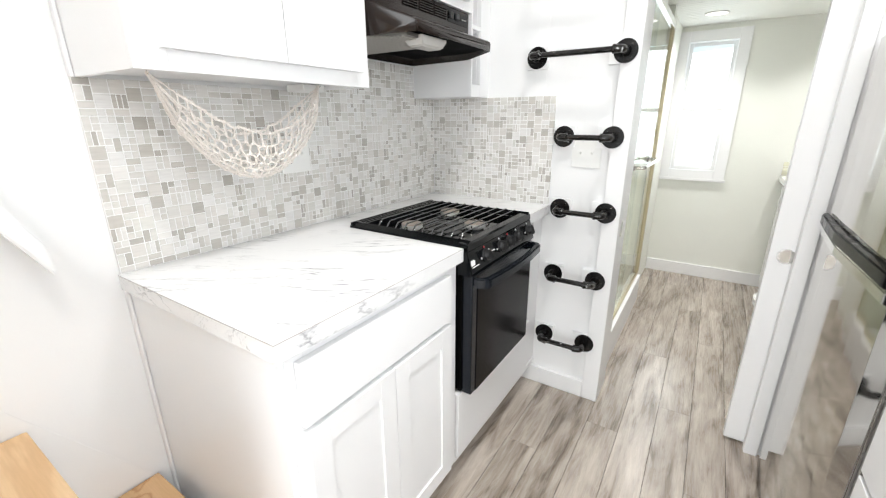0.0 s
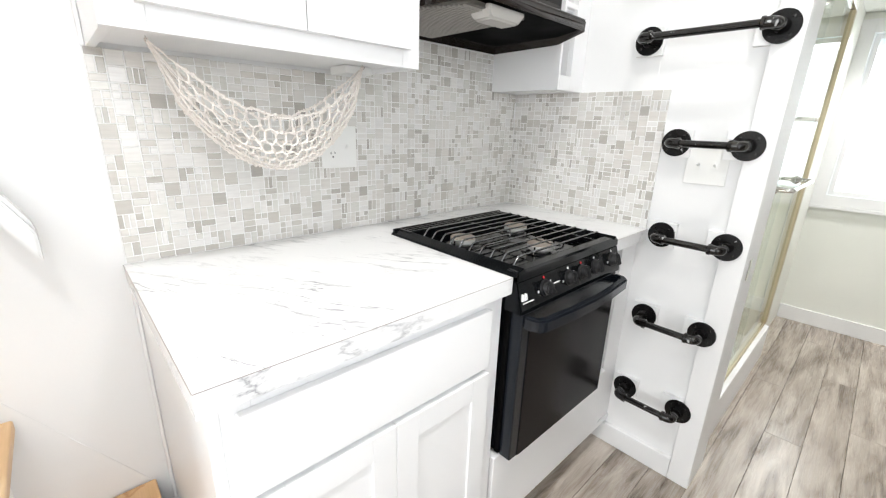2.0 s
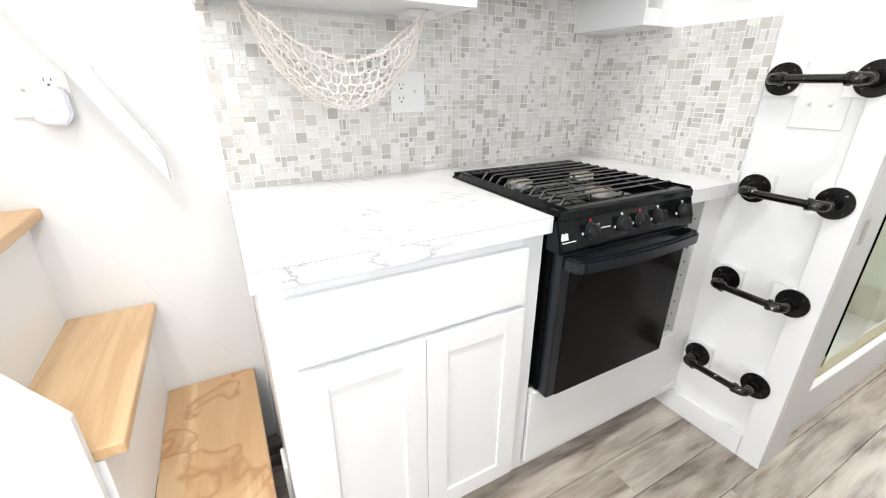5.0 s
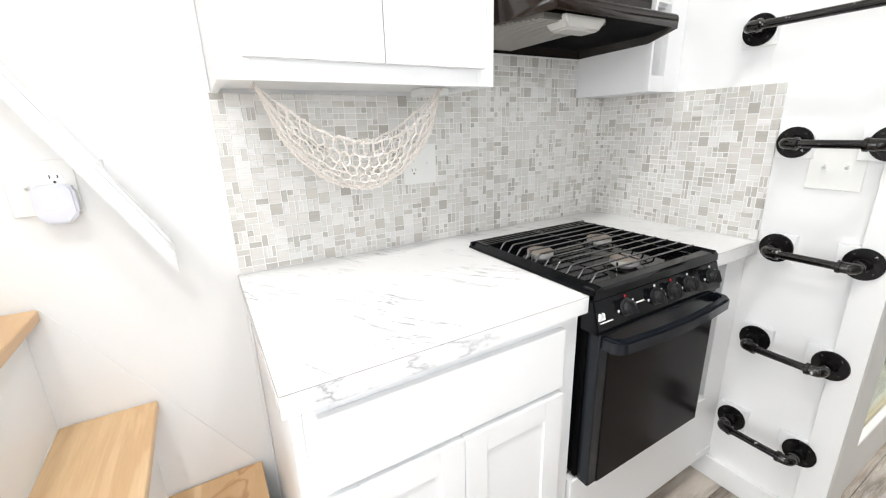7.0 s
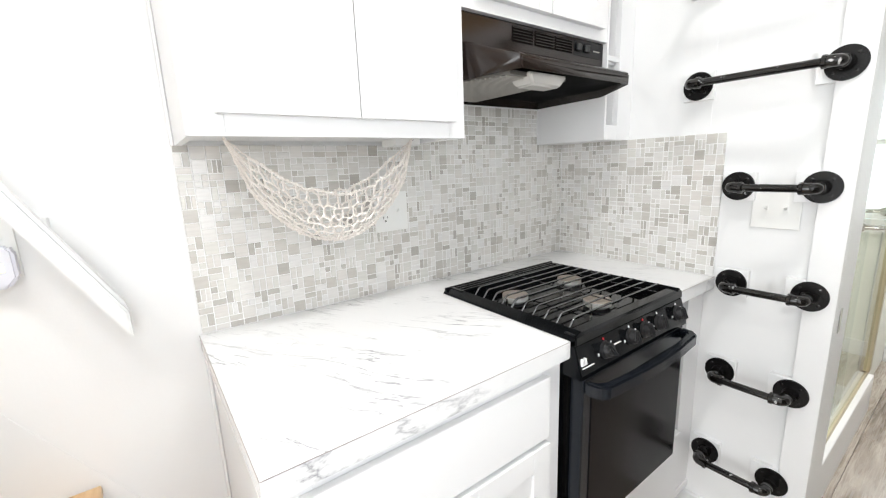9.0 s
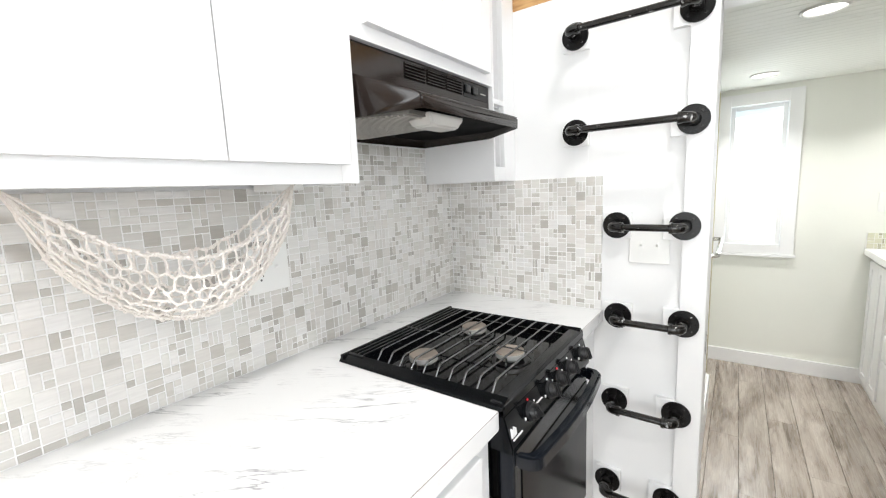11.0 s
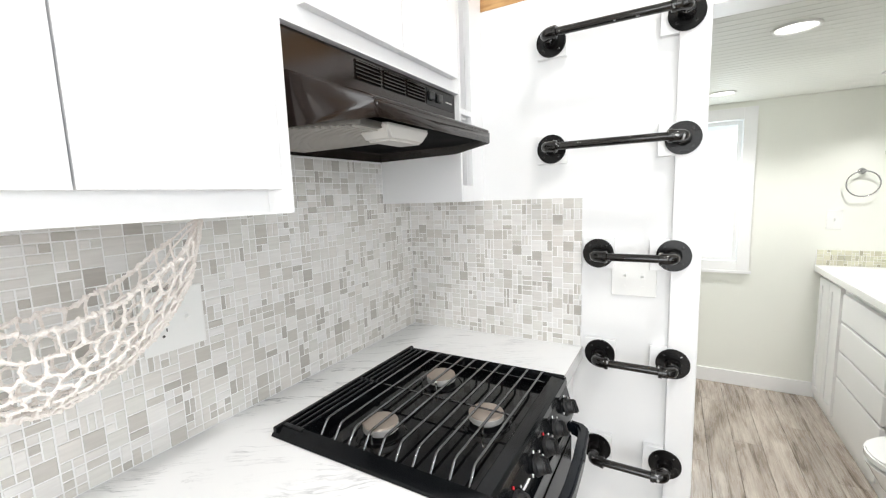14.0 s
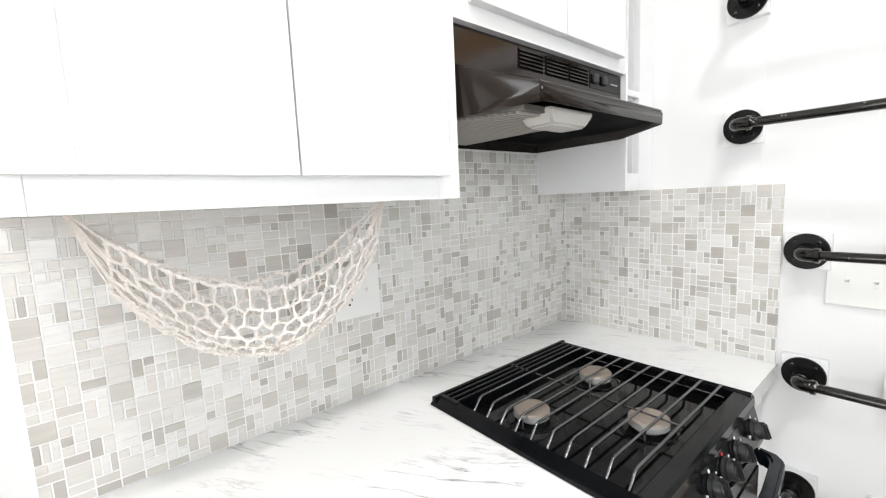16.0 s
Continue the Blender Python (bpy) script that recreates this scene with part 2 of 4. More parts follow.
pipe_black = metal("pipe_black", (0.0055, 0.0045, 0.004), 0.11, 0.45, 0.0, 0.55)
flange_black = metal("flange_black", (0.0055, 0.005, 0.005), 0.27, 0.0, 0.0, 0.25)
steel = metal("steel", (0.62, 0.61, 0.60), 0.24)
fridge_steel = metal("fridge_steel", (0.56, 0.545, 0.52), 0.07)
chrome = metal("chrome", (0.72, 0.71, 0.68), 0.14)
brass_frame = metal("shower_frame_metal", (0.52, 0.45, 0.30), 0.35, 0.0, 0.6)
enamel_black = metal("enamel_black", (0.003, 0.003, 0.0035), 0.06, 0.0, 0.0, 0.25)
enamel_satin = metal("enamel_satin", (0.0035, 0.004, 0.0048), 0.12, 0.0, 0.0, 0.25)
oven_glass, _t, _b = nodes_of("oven_glass", (0.006, 0.0048, 0.0048), 0.2)
_b.inputs["Specular IOR Level"].default_value = 0.07
oven_frame = metal("oven_frame", (0.0065, 0.0085, 0.0125), 0.24, 0.0, 0.0, 0.35)
hood_black = metal("hood_black", (0.014, 0.0085, 0.0065), 0.15, 0.0, 0.0, 0.45)
wire_black = metal("wire_black", (0.20, 0.20, 0.205), 0.17, 0.0, 1.0)
burner_metal = metal("burner_metal", (0.70, 0.69, 0.67), 0.38, 0.0, 0.55)
knob_black = metal("knob_black", (0.016, 0.016, 0.017), 0.34, 0.0, 0.0, 0.45)
burner_cap = metal("burner_cap", (0.40, 0.34, 0.29), 0.45, 0.0, 0.5)
filter_mesh = metal("filter_mesh", (0.50, 0.48, 0.45), 0.38, 0.0, 0.6)
# darkened copy of the filter metal, which puts shade between the ribs
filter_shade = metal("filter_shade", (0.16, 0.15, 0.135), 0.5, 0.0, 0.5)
# white plastic with the hood's shade put into its grey colour
lens_shaded = nodes_of("lens_shaded", (0.50, 0.485, 0.455), 0.35)[0]
mark_white = nodes_of("mark_white", (0.8, 0.8, 0.8), 0.5)[0]
mark_red = nodes_of("mark_red", (0.6, 0.02, 0.03), 0.5)[0]
cable_black = metal("matt_black", (0.004, 0.004, 0.004), 0.8, 0.0, 0.0, 0.05)


def rope_material():
    m, t, b = nodes_of("cotton_rope", (0.82, 0.77, 0.72), 0.9)
    n = node(t, "ShaderNodeTexNoise", Scale=260.0, Detail=3.0)
    t.links.new(coords(t), n.inputs["Vector"])
    r = ramp(t, n.outputs[0], (0.3, (0.80, 0.735, 0.68)), (0.7, (0.92, 0.875, 0.835)))
    t.links.new(r.outputs[0], b.inputs["Base Color"])
    bump(t, b, n.outputs[0], 0.6, 0.002)
    return m


rope = rope_material()


def pine():
    m, t, b = nodes_of("pine", (0.6, 0.35, 0.15), 0.5)
    n = node(t, "ShaderNodeTexNoise", Scale=12.0, Detail=5.0, Distortion=0.7)
    t.links.new(coords(t, (0.5, 4, 5)), n.inputs["Vector"])
    r = ramp(t, n.outputs[0], (0.35, (0.42, 0.20, 0.07)), (0.6, (0.66, 0.40, 0.17)))
    t.links.new(r.outputs[0], b.inputs["Base Color"])
    return m


pine_wood = pine()


def glow(name, colour, strength):
    m, t, b = nodes_of(name, colour, 0.5)
    b.inputs["Emission Color"].default_value = (*colour, 1)
    b.inputs["Emission Strength"].default_value = strength
    return m


lamp_glow = glow("lamp_glow", (1.0, 0.97, 0.92), 6.0)
night_glow = glow("night_glow", (1.0, 0.93, 0.70), 0.6)
sky_glow = glow("sky_glow", (0.82, 0.94, 1.0), 1.3)
glass_clear, _t, _b = nodes_of("glass_clear", (0.95, 0.985, 0.965), 0.0)
_b.inputs["Transmission Weight"].default_value = 1.0
_b.inputs["IOR"].default_value = 1.06
glass_frosted, _t, _b = nodes_of("glass_frosted", (0.95, 0.98, 0.98), 0.45)
_b.inputs["Transmission Weight"].default_value = 1.0
_b.inputs["IOR"].default_value = 1.2


# ---------- shape helpers ----------
def bm_box(x0, x1, y0, y1, z0, z1, bevel=0.0, segs=2, bm=None):
    b = bmesh.new()
    m = Matrix.Translation(((x0 + x1) / 2, (y0 + y1) / 2, (z0 + z1) / 2)) @ Matrix.Diagonal((x1 - x0, y1 - y0, z1 - z0, 1))
    bmesh.ops.create_cube(b, size=1, matrix=m)
    if bevel:
        bmesh.ops.bevel(b, geom=b.edges[:], offset=bevel, segments=segs, affect="EDGES", profile=0.5)
    return joined(bm, b) if bm is not None else b


def joined(bm, other):
    me = bpy.data.meshes.new("tmp")
    other.to_mesh(me)
    other.free()
    bm.from_mesh(me)
    bpy.data.meshes.remove(me)
    return bm


def bm_cyl(p0, p1, r0, r1=None, segs=24, bevel=0.0, bm=None):
    b = bmesh.new()
    p0, p1 = Vector(p0), Vector(p1)
    d = p1 - p0
    rot = d.to_track_quat("Z", "Y").to_matrix().to_4x4()
    bmesh.ops.create_cone(b, cap_ends=True, segments=segs, radius1=r0, radius2=r0 if r1 is None else r1, depth=d.length,
                          matrix=Matrix.Translation((p0 + p1) / 2) @ rot)
    if bevel:
        rim = [e for e in b.edges if len(e.link_faces) == 2 and any(len(f.verts) > 4 for f in e.link_faces)]
        bmesh.ops.bevel(b, geom=rim, offset=bevel, segments=2, affect="EDGES")
    return joined(bm, b) if bm is not None else b


def bm_tube(points, r, segs=8, closed=False, bm=None):
    """A round tube along a line of points."""
    b = bm if bm is not None else bmesh.new()
    pts = [Vector(p) for p in points]
    n = len(pts)
    rings, side = [], None
    for i, p in enumerate(pts):
        a = pts[i - 1] if i or closed else p
        c = pts[(i + 1) % n] if i < n - 1 or closed else p
        d = (c - a).normalized()
        if side is None:
            side = d.orthogonal().normalized()
        side = (side - d * side.dot(d)).normalized()
        up = d.cross(side)
        rr = r[i] if isinstance(r, (list, tuple)) else r
        rings.append([b.verts.new(p + rr * (math.cos(2 * math.pi * k / segs) * side + math.sin(2 * math.pi * k / segs) * up)) for k in range(segs)])
    for i in range(n if closed else n - 1):
        for k in range(segs):
            q, w = rings[i], rings[(i + 1) % n]
            b.faces.new((q[k], q[(k + 1) % segs], w[(k + 1) % segs], w[k]))
    if not closed:
        b.faces.new(rings[0][::-1])
        b.faces.new(rings[-1])
    return b


def bm_prism(profile, axis, a0, a1, bevel=0.0, bm=None):
    """Extrude an outline of (u, v) along an axis: x takes (y, z), y takes (x, z), z takes (x, y)."""
    b = bmesh.new()

    def at(u, v, w):
        return {"x": (w, u, v), "y": (u, w, v), "z": (u, v, w)}[axis]
    lo = [b.verts.new(at(u, v, a0)) for u, v in profile]
    hi = [b.verts.new(at(u, v, a1)) for u, v in profile]
    n = len(profile)
    b.faces.new(lo[::-1])
    b.faces.new(hi)
    for i in range(n):
        b.faces.new((lo[i], lo[(i + 1) % n], hi[(i + 1) % n], hi[i]))
    bmesh.ops.recalc_face_normals(b, faces=b.faces[:])
    if bevel:
        bmesh.ops.bevel(b, geom=b.edges[:], offset=bevel, segments=2, affect="EDGES")
    return joined(bm, b) if bm is not None else b


def part(name, bm, material, parent=None, label="", smooth=True):
    """Link a bmesh as one mesh object, under a thing or a part."""
    me = bpy.data.meshes.new(name)
    bm.to_mesh(me)
    bm.free()
    me.materials.append(material)
    if smooth:
        for p in me.polygons:
            p.use_smooth = True
        me.set_sharp_from_angle(angle=radians(50))
    ob = new(name, me)
    if smooth:
        ob.modifiers.new("face_weighted_normals", "WEIGHTED_NORMAL").keep_sharp = True
    if parent:
        ob.parent = parent
        ob.matrix_parent_inverse = parent.matrix_basis.inverted()
    if label:
        ob["label"] = label
    return ob


def thing(name, at, label, category, group="", kind=""):
    ob = new(name)
    ob.empty_display_size = 0.05
    ob.location = at
    return tagged(ob, label, category, group, kind)


def structure(name, bm, material, label, category, smooth=False):
    return tagged(part(name, bm, material, smooth=smooth), label, category, kind="structure")


def shaker(name, parent, plane, a0, a1, z0, z1, thick=0.019, stile=0.055, material=cabinet_paint, axis="x", sign=1):
    """A cabinet door with a recessed middle panel; its back lies on the plane."""
    f, g = plane, plane + sign * thick
    p0, p1 = min(f, g), max(f, g)
    r = plane + sign * (thick - 0.006)
    q0, q1 = min(f, r), max(f, r)

    def bx(u0, u1, v0, v1, c0, c1, bm=None, bevel=0.0011):
        if axis == "x":
            return bm_box(c0, c1, u0, u1, v0, v1, bevel, 2, bm)
        return bm_box(u0, u1, c0, c1, v0, v1, bevel, 2, bm)
    bm = bx(a0, a0 + stile, z0, z1, p0, p1)
    bx(a1 - stile, a1, z0, z1, p0, p1, bm)
    bx(a0 + stile, a1 - stile, z0, z0 + stile, p0, p1, bm)
    bx(a0 + stile, a1 - stile, z1 - stile, z1, p0, p1, bm)
    door = part(name, bm, material, parent)
    part("panel", bx(a0 + stile - 0.002, a1 - stile + 0.002, z0 + stile - 0.002, z1 - stile + 0.002, q0, q1, None, 0.0), material, door)
    return door


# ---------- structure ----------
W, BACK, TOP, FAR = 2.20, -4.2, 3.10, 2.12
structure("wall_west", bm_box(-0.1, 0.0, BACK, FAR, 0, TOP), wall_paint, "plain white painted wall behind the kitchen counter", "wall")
# opening for an added window, not known in the room, that holds a lamp
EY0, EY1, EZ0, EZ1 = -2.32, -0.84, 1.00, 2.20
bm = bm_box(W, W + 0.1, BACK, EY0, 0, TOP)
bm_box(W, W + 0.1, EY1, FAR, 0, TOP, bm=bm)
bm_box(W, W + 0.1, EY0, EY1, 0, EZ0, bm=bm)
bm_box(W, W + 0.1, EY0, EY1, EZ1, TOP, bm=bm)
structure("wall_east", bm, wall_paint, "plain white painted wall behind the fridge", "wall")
# end wall opening cut for the second added window and its fill lamp
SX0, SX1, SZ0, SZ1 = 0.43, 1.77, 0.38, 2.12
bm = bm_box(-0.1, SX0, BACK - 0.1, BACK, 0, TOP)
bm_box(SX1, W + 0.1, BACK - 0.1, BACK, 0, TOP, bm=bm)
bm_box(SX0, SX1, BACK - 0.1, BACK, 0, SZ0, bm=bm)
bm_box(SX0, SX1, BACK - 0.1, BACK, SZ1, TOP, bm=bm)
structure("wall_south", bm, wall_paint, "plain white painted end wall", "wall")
bm = bm_box(-0.1, 0.85, FAR, FAR + 0.1, 0, TOP)
bm_box(1.305, W + 0.1, FAR, FAR + 0.1, 0, TOP, bm=bm)
bm_box(0.85, 1.305, FAR, FAR + 0.1, 0, 0.82, bm=bm)
bm_box(0.85, 1.305, FAR, FAR + 0.1, 1.90, TOP, bm=bm)
structure("wall_north", bm, bath_paint, "pale cream painted bathroom wall with a window opening", "wall")
# partition with the ladder, the doorway and the pocket of the sliding door
bm = bm_box(0.0, 0.905, 0.0, 0.115, 0, 1.965)
bm_box(0.905, 1.53, 0.0, 0.115, 1.85, 1.965, bm=bm)
bm_box(1.53, W, 0.0, 0.022, 0, 1.965, bm=bm)
bm_box(1.53, W, 0.085, 0.115, 0, 1.965, bm=bm)
structure("wall_partition", bm, wall_paint, "white painted partition with the pipe ladder and a doorway", "wall")
structure("wall_loft", bm_box(0.0, W, 0.03, 0.115, 2.12, TOP), wall_paint, "white painted wall above the loft beam", "wall")
structure("loft_beam", bm_box(0.0, W, 0.004, 0.115, 1.966, 2.12, 0.003), pine_wood, "golden pine beam along the loft edge", "beam")
structure("ceiling_kitchen", bm_box(-0.1, W + 0.1, BACK, 0.115, TOP, TOP + 0.1), ceiling_paint, "white painted kitchen ceiling", "ceiling")
bm = bm_box(0.0, W, 0.115, FAR, 1.945, 2.05)
for i in range(40):
    bm_box(0.0, W, 0.1155 + i * 0.05, 0.1635 + i * 0.05, 1.936, 1.9452, 0.001, 1, bm)
structure("ceiling_bathroom", bm, ceiling_paint, "off-white beadboard bathroom ceiling", "ceiling")
# windows added at the living end, behind the walk and unseen, for fill light


def plain_window(name, axis, plane, a0, a1, z0, z1):
    """A white frame with a centre bar and clear panes, set in the outer half of the wall."""
    ob = thing(name, (0, 0, 0), "added plain white framed window, out of view, around a fill lamp", "window", kind="structure")

    def bx(u0, u1, v0, v1, c0, c1, bevel=0.0, bm=None):
        if axis == "x":
            return bm_box(c0, c1, u0, u1, v0, v1, bevel, 2, bm)
        return bm_box(u0, u1, c0, c1, v0, v1, bevel, 2, bm)
    p0, p1 = plane - 0.018, plane + 0.018
    mid = (a0 + a1) / 2
    bm = bx(a0 + 0.001, a0 + 0.05, z0 + 0.001, z1 - 0.001, p0, p1, 0.003)
    bx(a1 - 0.05, a1 - 0.001, z0 + 0.001, z1 - 0.001, p0, p1, 0.003, bm)
    bx(mid - 0.025, mid + 0.025, z0 + 0.05, z1 - 0.05, p0, p1, 0.003, bm)
    bx(a0 + 0.05, a1 - 0.05, z0 + 0.001, z0 + 0.05, p0, p1, 0.003, bm)
    bx(a0 + 0.05, a1 - 0.05, z1 - 0.05, z1 - 0.001, p0, p1, 0.003, bm)
    part("window_frame", bm, trim_paint, ob)
    for u0, u1 in ((a0 + 0.05, mid - 0.025), (mid + 0.025, a1 - 0.05)):
        pane = part("pane", bx(u0, u1, z0 + 0.05, z1 - 0.05, plane - 0.003, plane + 0.003), glass_clear, ob)
        pane.visible_shadow = False


plain_window("added_window_east", "x", W + 0.07, EY0, EY1, EZ0, EZ1)
plain_window("added_window_south", "y", BACK - 0.07, SX0, SX1, SZ0, SZ1)
# trims of the doorway and the baseboards
structure("trim_jamb", bm_box(0.906, 0.928, 0.0, 0.16, 0, 1.85, 0.002), trim_paint, "white painted door jamb", "trim", True)
structure("trim_casing", bm_box(1.50, 1.545, -0.016, 0.021, 0, 1.85, 0.003), trim_paint, "white painted door casing beside the fridge", "trim", True)
structure("trim_head", bm_box(0.929, 1.499, 0.004, 0.11, 1.838, 1.8498, 0.002), trim_paint, "white painted head of the doorway", "trim", True)
structure("baseboard_bathroom", bm_box(0.86, 1.70, FAR - 0.014, FAR - 0.0005, 0, 0.10, 0.003), trim_paint, "white painted baseboard in the bathroom", "baseboard", True)
structure("baseboard_kitchen", bm_box(0.0005, 0.014, BACK, -2.35, 0, 0.09, 0.003), trim_paint, "white painted baseboard in the kitchen", "baseboard", True)
structure("floor", bm_box(-0.1, W + 0.1, BACK - 0.1, FAR + 0.1, -0.08, -0.004), plank_gap, "grey-brown wood-look vinyl plank floor", "floor")

# ---------- ladder wall framing ----------
frame_parent = thing("ladder_panel", (0.7, 0, 0), "white painted board-and-batten ladder panel on the partition", "wall panel", kind="structure")
part("stile", bm_box(0.858, 0.9275, -0.019, -0.0005, 0.0, 1.965, 0.002), trim_paint, frame_parent)
part("batten", bm_box(0.527, 0.573, -0.0014, -0.0005, 1.375, 1.964), trim_paint, frame_parent)
part("bottom_rail", bm_box(0.53, 0.857, -0.019, -0.0005, 0.0, 0.085, 0.002), trim_paint, frame_parent)

RUNGS = [(0.292, 0.655, 0.845), (0.605, 0.674, 0.861), (0.909, 0.680, 0.871), (1.212, 0.672, 0.864), (1.520, 0.536, 0.875), (1.823, 0.535, 0.873)]


def pipe_rung(z, xa, xb):
    rung = thing("ladder_rung", ((xa + xb) / 2, -0.02, z), "black iron pipe ladder rung with worn elbows and round flanges", "ladder rung", "rungs of the pipe ladder")
    off = -0.092
    for x, inner in ((xa, 1), (xb, -1)):
        on_stile = inner < 0
        if on_stile:
            bl = bm_box(x - 0.058, 0.8578, -0.0203, -0.0005, z - 0.043, z + 0.043, 0.0015)
        else:
            bl = bm_box(x - 0.043, x + 0.043, -0.0203, -0.0005, z - 0.043, z + 0.043, 0.0015)
        part("backing_block", bl, trim_paint, rung, "white painted wooden block")
        fl = bm_cyl((x, -0.0204, z), (x, -0.0272, z), 0.0425, segs=32, bevel=0.0015)
        bm_cyl((x, -0.0268, z), (x, -0.046, z), 0.0205, 0.0165, 24, 0.001, fl)
        flange = part("flange", fl, flange_black, rung, "round black iron floor flange")
        for k in range(4):
            a = radians(45 + 90 * k)
            cx, cz = x + 0.031 * math.cos(a), z + 0.031 * math.sin(a)
            part("screw", bm_cyl((cx, -0.0271, cz), (cx, -0.0288, cz), 0.0045, 0.003, 10), pipe_black, flange)
        nip = bm_cyl((x, -0.040, z), (x, off + 0.012, z), 0.0107, segs=18)
        part("nipple", nip, pipe_black, rung)
        pts, rad = [], []
        for k in range(9):
            a = k / 8 * math.pi / 2
            pts.append((x + inner * 0.016 * (1 - math.cos(a)), off + 0.016 - 0.016 * math.sin(a), z))
        pts = [(x, off + 0.026, z)] + pts + [(x + inner * 0.028, off, z)]
        rad = [0.0155] + [0.0148] * 9 + [0.0155]
        el = bm_tube(pts, rad, 16)
        bm_tube([(x, off + 0.031, z), (x, off + 0.029, z), (x, off + 0.021, z), (x, off + 0.019, z)], [0.0135, 0.0170, 0.0170, 0.0135], 18, bm=el)
        bm_tube([(x + inner * 0.022, off, z), (x + inner * 0.024, off, z), (x + inner * 0.032, off, z), (x + inner * 0.034, off, z)], [0.0135, 0.0170, 0.0170, 0.0135], 18, bm=el)
        part("elbow", el, pipe_black, rung, "black pipe elbow with chipped paint")
    part("pipe", bm_cyl((xa + 0.02, off, z), (xb - 0.02, off, z), 0.0107, segs=20), pipe_black, rung)
    return rung


for z, xa, xb in RUNGS:
    pipe_rung(z, xa, xb)


def wall_plate(name, label, at, w, h, rot, gangs):
    """A two-gang plate in its own frame (width along x, face towards -y), then turned into place."""
    m = Matrix.Translation(at) @ Matrix.Rotation(rot, 4, "Z")
    ob = thing(name, (0, 0, 0), label, "wall plate")
    bm = bm_box(-w / 2, w / 2, -0.0055, -0.0004, -h / 2, h / 2, 0.0022)
    part("plate", bm, plastic_white, ob)
    for i, gang in enumerate(gangs):
        cx = (i - (len(gangs) - 1) / 2) * 0.046
        if gang == "switch":
            part("toggle_seat", bm_box(cx - 0.0055, cx + 0.0055, -0.0062, -0.0050, -0.0125, 0.0125, 0.0004), plastic_white, ob)
            part("toggle", bm_prism([(-0.005, 0.004), (-0.018, 0.010), (-0.018, 0.004), (-0.005, -0.004)], "x", cx - 0.0035, cx + 0.0035, 0.0007), plastic_white, ob)
            for sz in (0.030, -0.030):
                part("screw", bm_cyl((cx, -0.0052, sz), (cx, -0.0064, sz), 0.003, segs=10), plastic_white, ob)
        else:
            for s in (0.0195, -0.0195):
                recept = part("receptacle", bm_cyl((cx, -0.0050, s), (cx, -0.0068, s), 0.0165, segs=24, bevel=0.0006), plastic_white, ob)
                slots = bm_box(cx - 0.0075, cx - 0.0055, -0.0074, -0.006, s - 0.001, s + 0.007)
                bm_box(cx + 0.0055, cx + 0.0075, -0.0074, -0.006, s - 0.000, s + 0.0065, bm=slots)
                bm_cyl((cx, -0.006, s - 0.008), (cx, -0.0074, s - 0.008), 0.0027, segs=10, bm=slots)
                part("slot", slots, plastic_slot, recept)
    ob.matrix_basis = m
    return ob


wall_plate("switch_plate", "white double toggle switch plate on the ladder wall", (0.766, -0.0005, 1.147), 0.118, 0.118, 0, ("switch", "switch"))

# ---------- base cabinets and counter ----------
CY0, CY1 = -1.405, -0.772
base = thing("base_cabinet", (0.3, -1.09, 0), "white painted base cabinet with two shaker doors", "cabinet")
bm = bm_box(0.006, 0.600, CY0, CY0 + 0.018, 0.0, 0.874, 0.001)
bm_box(0.006, 0.600, CY1 - 0.018, CY1, 0.10, 0.874, 0.001, 2, bm)
bm_box(0.006, 0.590, CY0 + 0.018, CY1 - 0.018, 0.10, 0.118, bm=bm)
part("body", bm, cabinet_paint, base)
bm = bm_box(0.582, 0.602, CY0 + 0.0182, CY0 + 0.06, 0.105, 0.874, 0.001)
bm_box(0.582, 0.602, CY1 - 0.06, CY1, 0.105, 0.874, 0.001, 2, bm)
bm_box(0.582, 0.602, CY0 + 0.06, CY1 - 0.06, 0.83, 0.874, 0.001, 2, bm)
bm_box(0.582, 0.602, CY0 + 0.06, CY1 - 0.06, 0.655, 0.715, 0.001, 2, bm)
bm_box(0.582, 0.602, CY0 + 0.06, CY1 - 0.06, 0.105, 0.15, 0.001, 2, bm)
part("face_frame", bm, cabinet_paint, base)
part("toe_kick", bm_box(0.52, 0.535, CY0 + 0.0182, CY1, 0.0, 0.10), cabinet_paint, base)
part("scribe_strip", bm_box(0.0008, 0.020, CY0 - 0.008, CY0 - 0.0003, 0.0, 0.8745, 0.0025), cabinet_paint, base)
shaker("door", base, 0.6025, -1.368, -1.0972, 0.130, 0.686)
shaker("door", base, 0.6025, -1.0958, -0.825, 0.130, 0.686)
part("drawer_front", bm_box(0.6025, 0.6195, -1.368, -0.825, 0.700, 0.848, 0.003), cabinet_paint, base)
part("side_plate", bm_box(0.40, 0.47, CY0 - 0.012, CY0 - 0.0003, 0.20, 0.32, 0.0055, 3), plastic_white, base, "small white cover plate")

rbase = thing("oven_cabinet", (0.3, -0.39, 0), "white painted cabinet surround below and beside the oven", "cabinet")
bm = bm_box(0.006, 0.60, -0.118, -0.100, 0.1255, 0.874, 0.001)
part("side_panel", bm, cabinet_paint, rbase, "white side panel with shelf-pin holes")
for i in range(9):
    part("pin_hole", bm_cyl((0.582, -0.1182, 0.40 + i * 0.05), (0.582, -0.1188, 0.40 + i * 0.05), 0.003, segs=8), plastic_slot, rbase)
part("filler", bm_box(0.575, 0.598, -0.0998, -0.001, 0.1255, 0.874, 0.001), cabinet_paint, rbase)
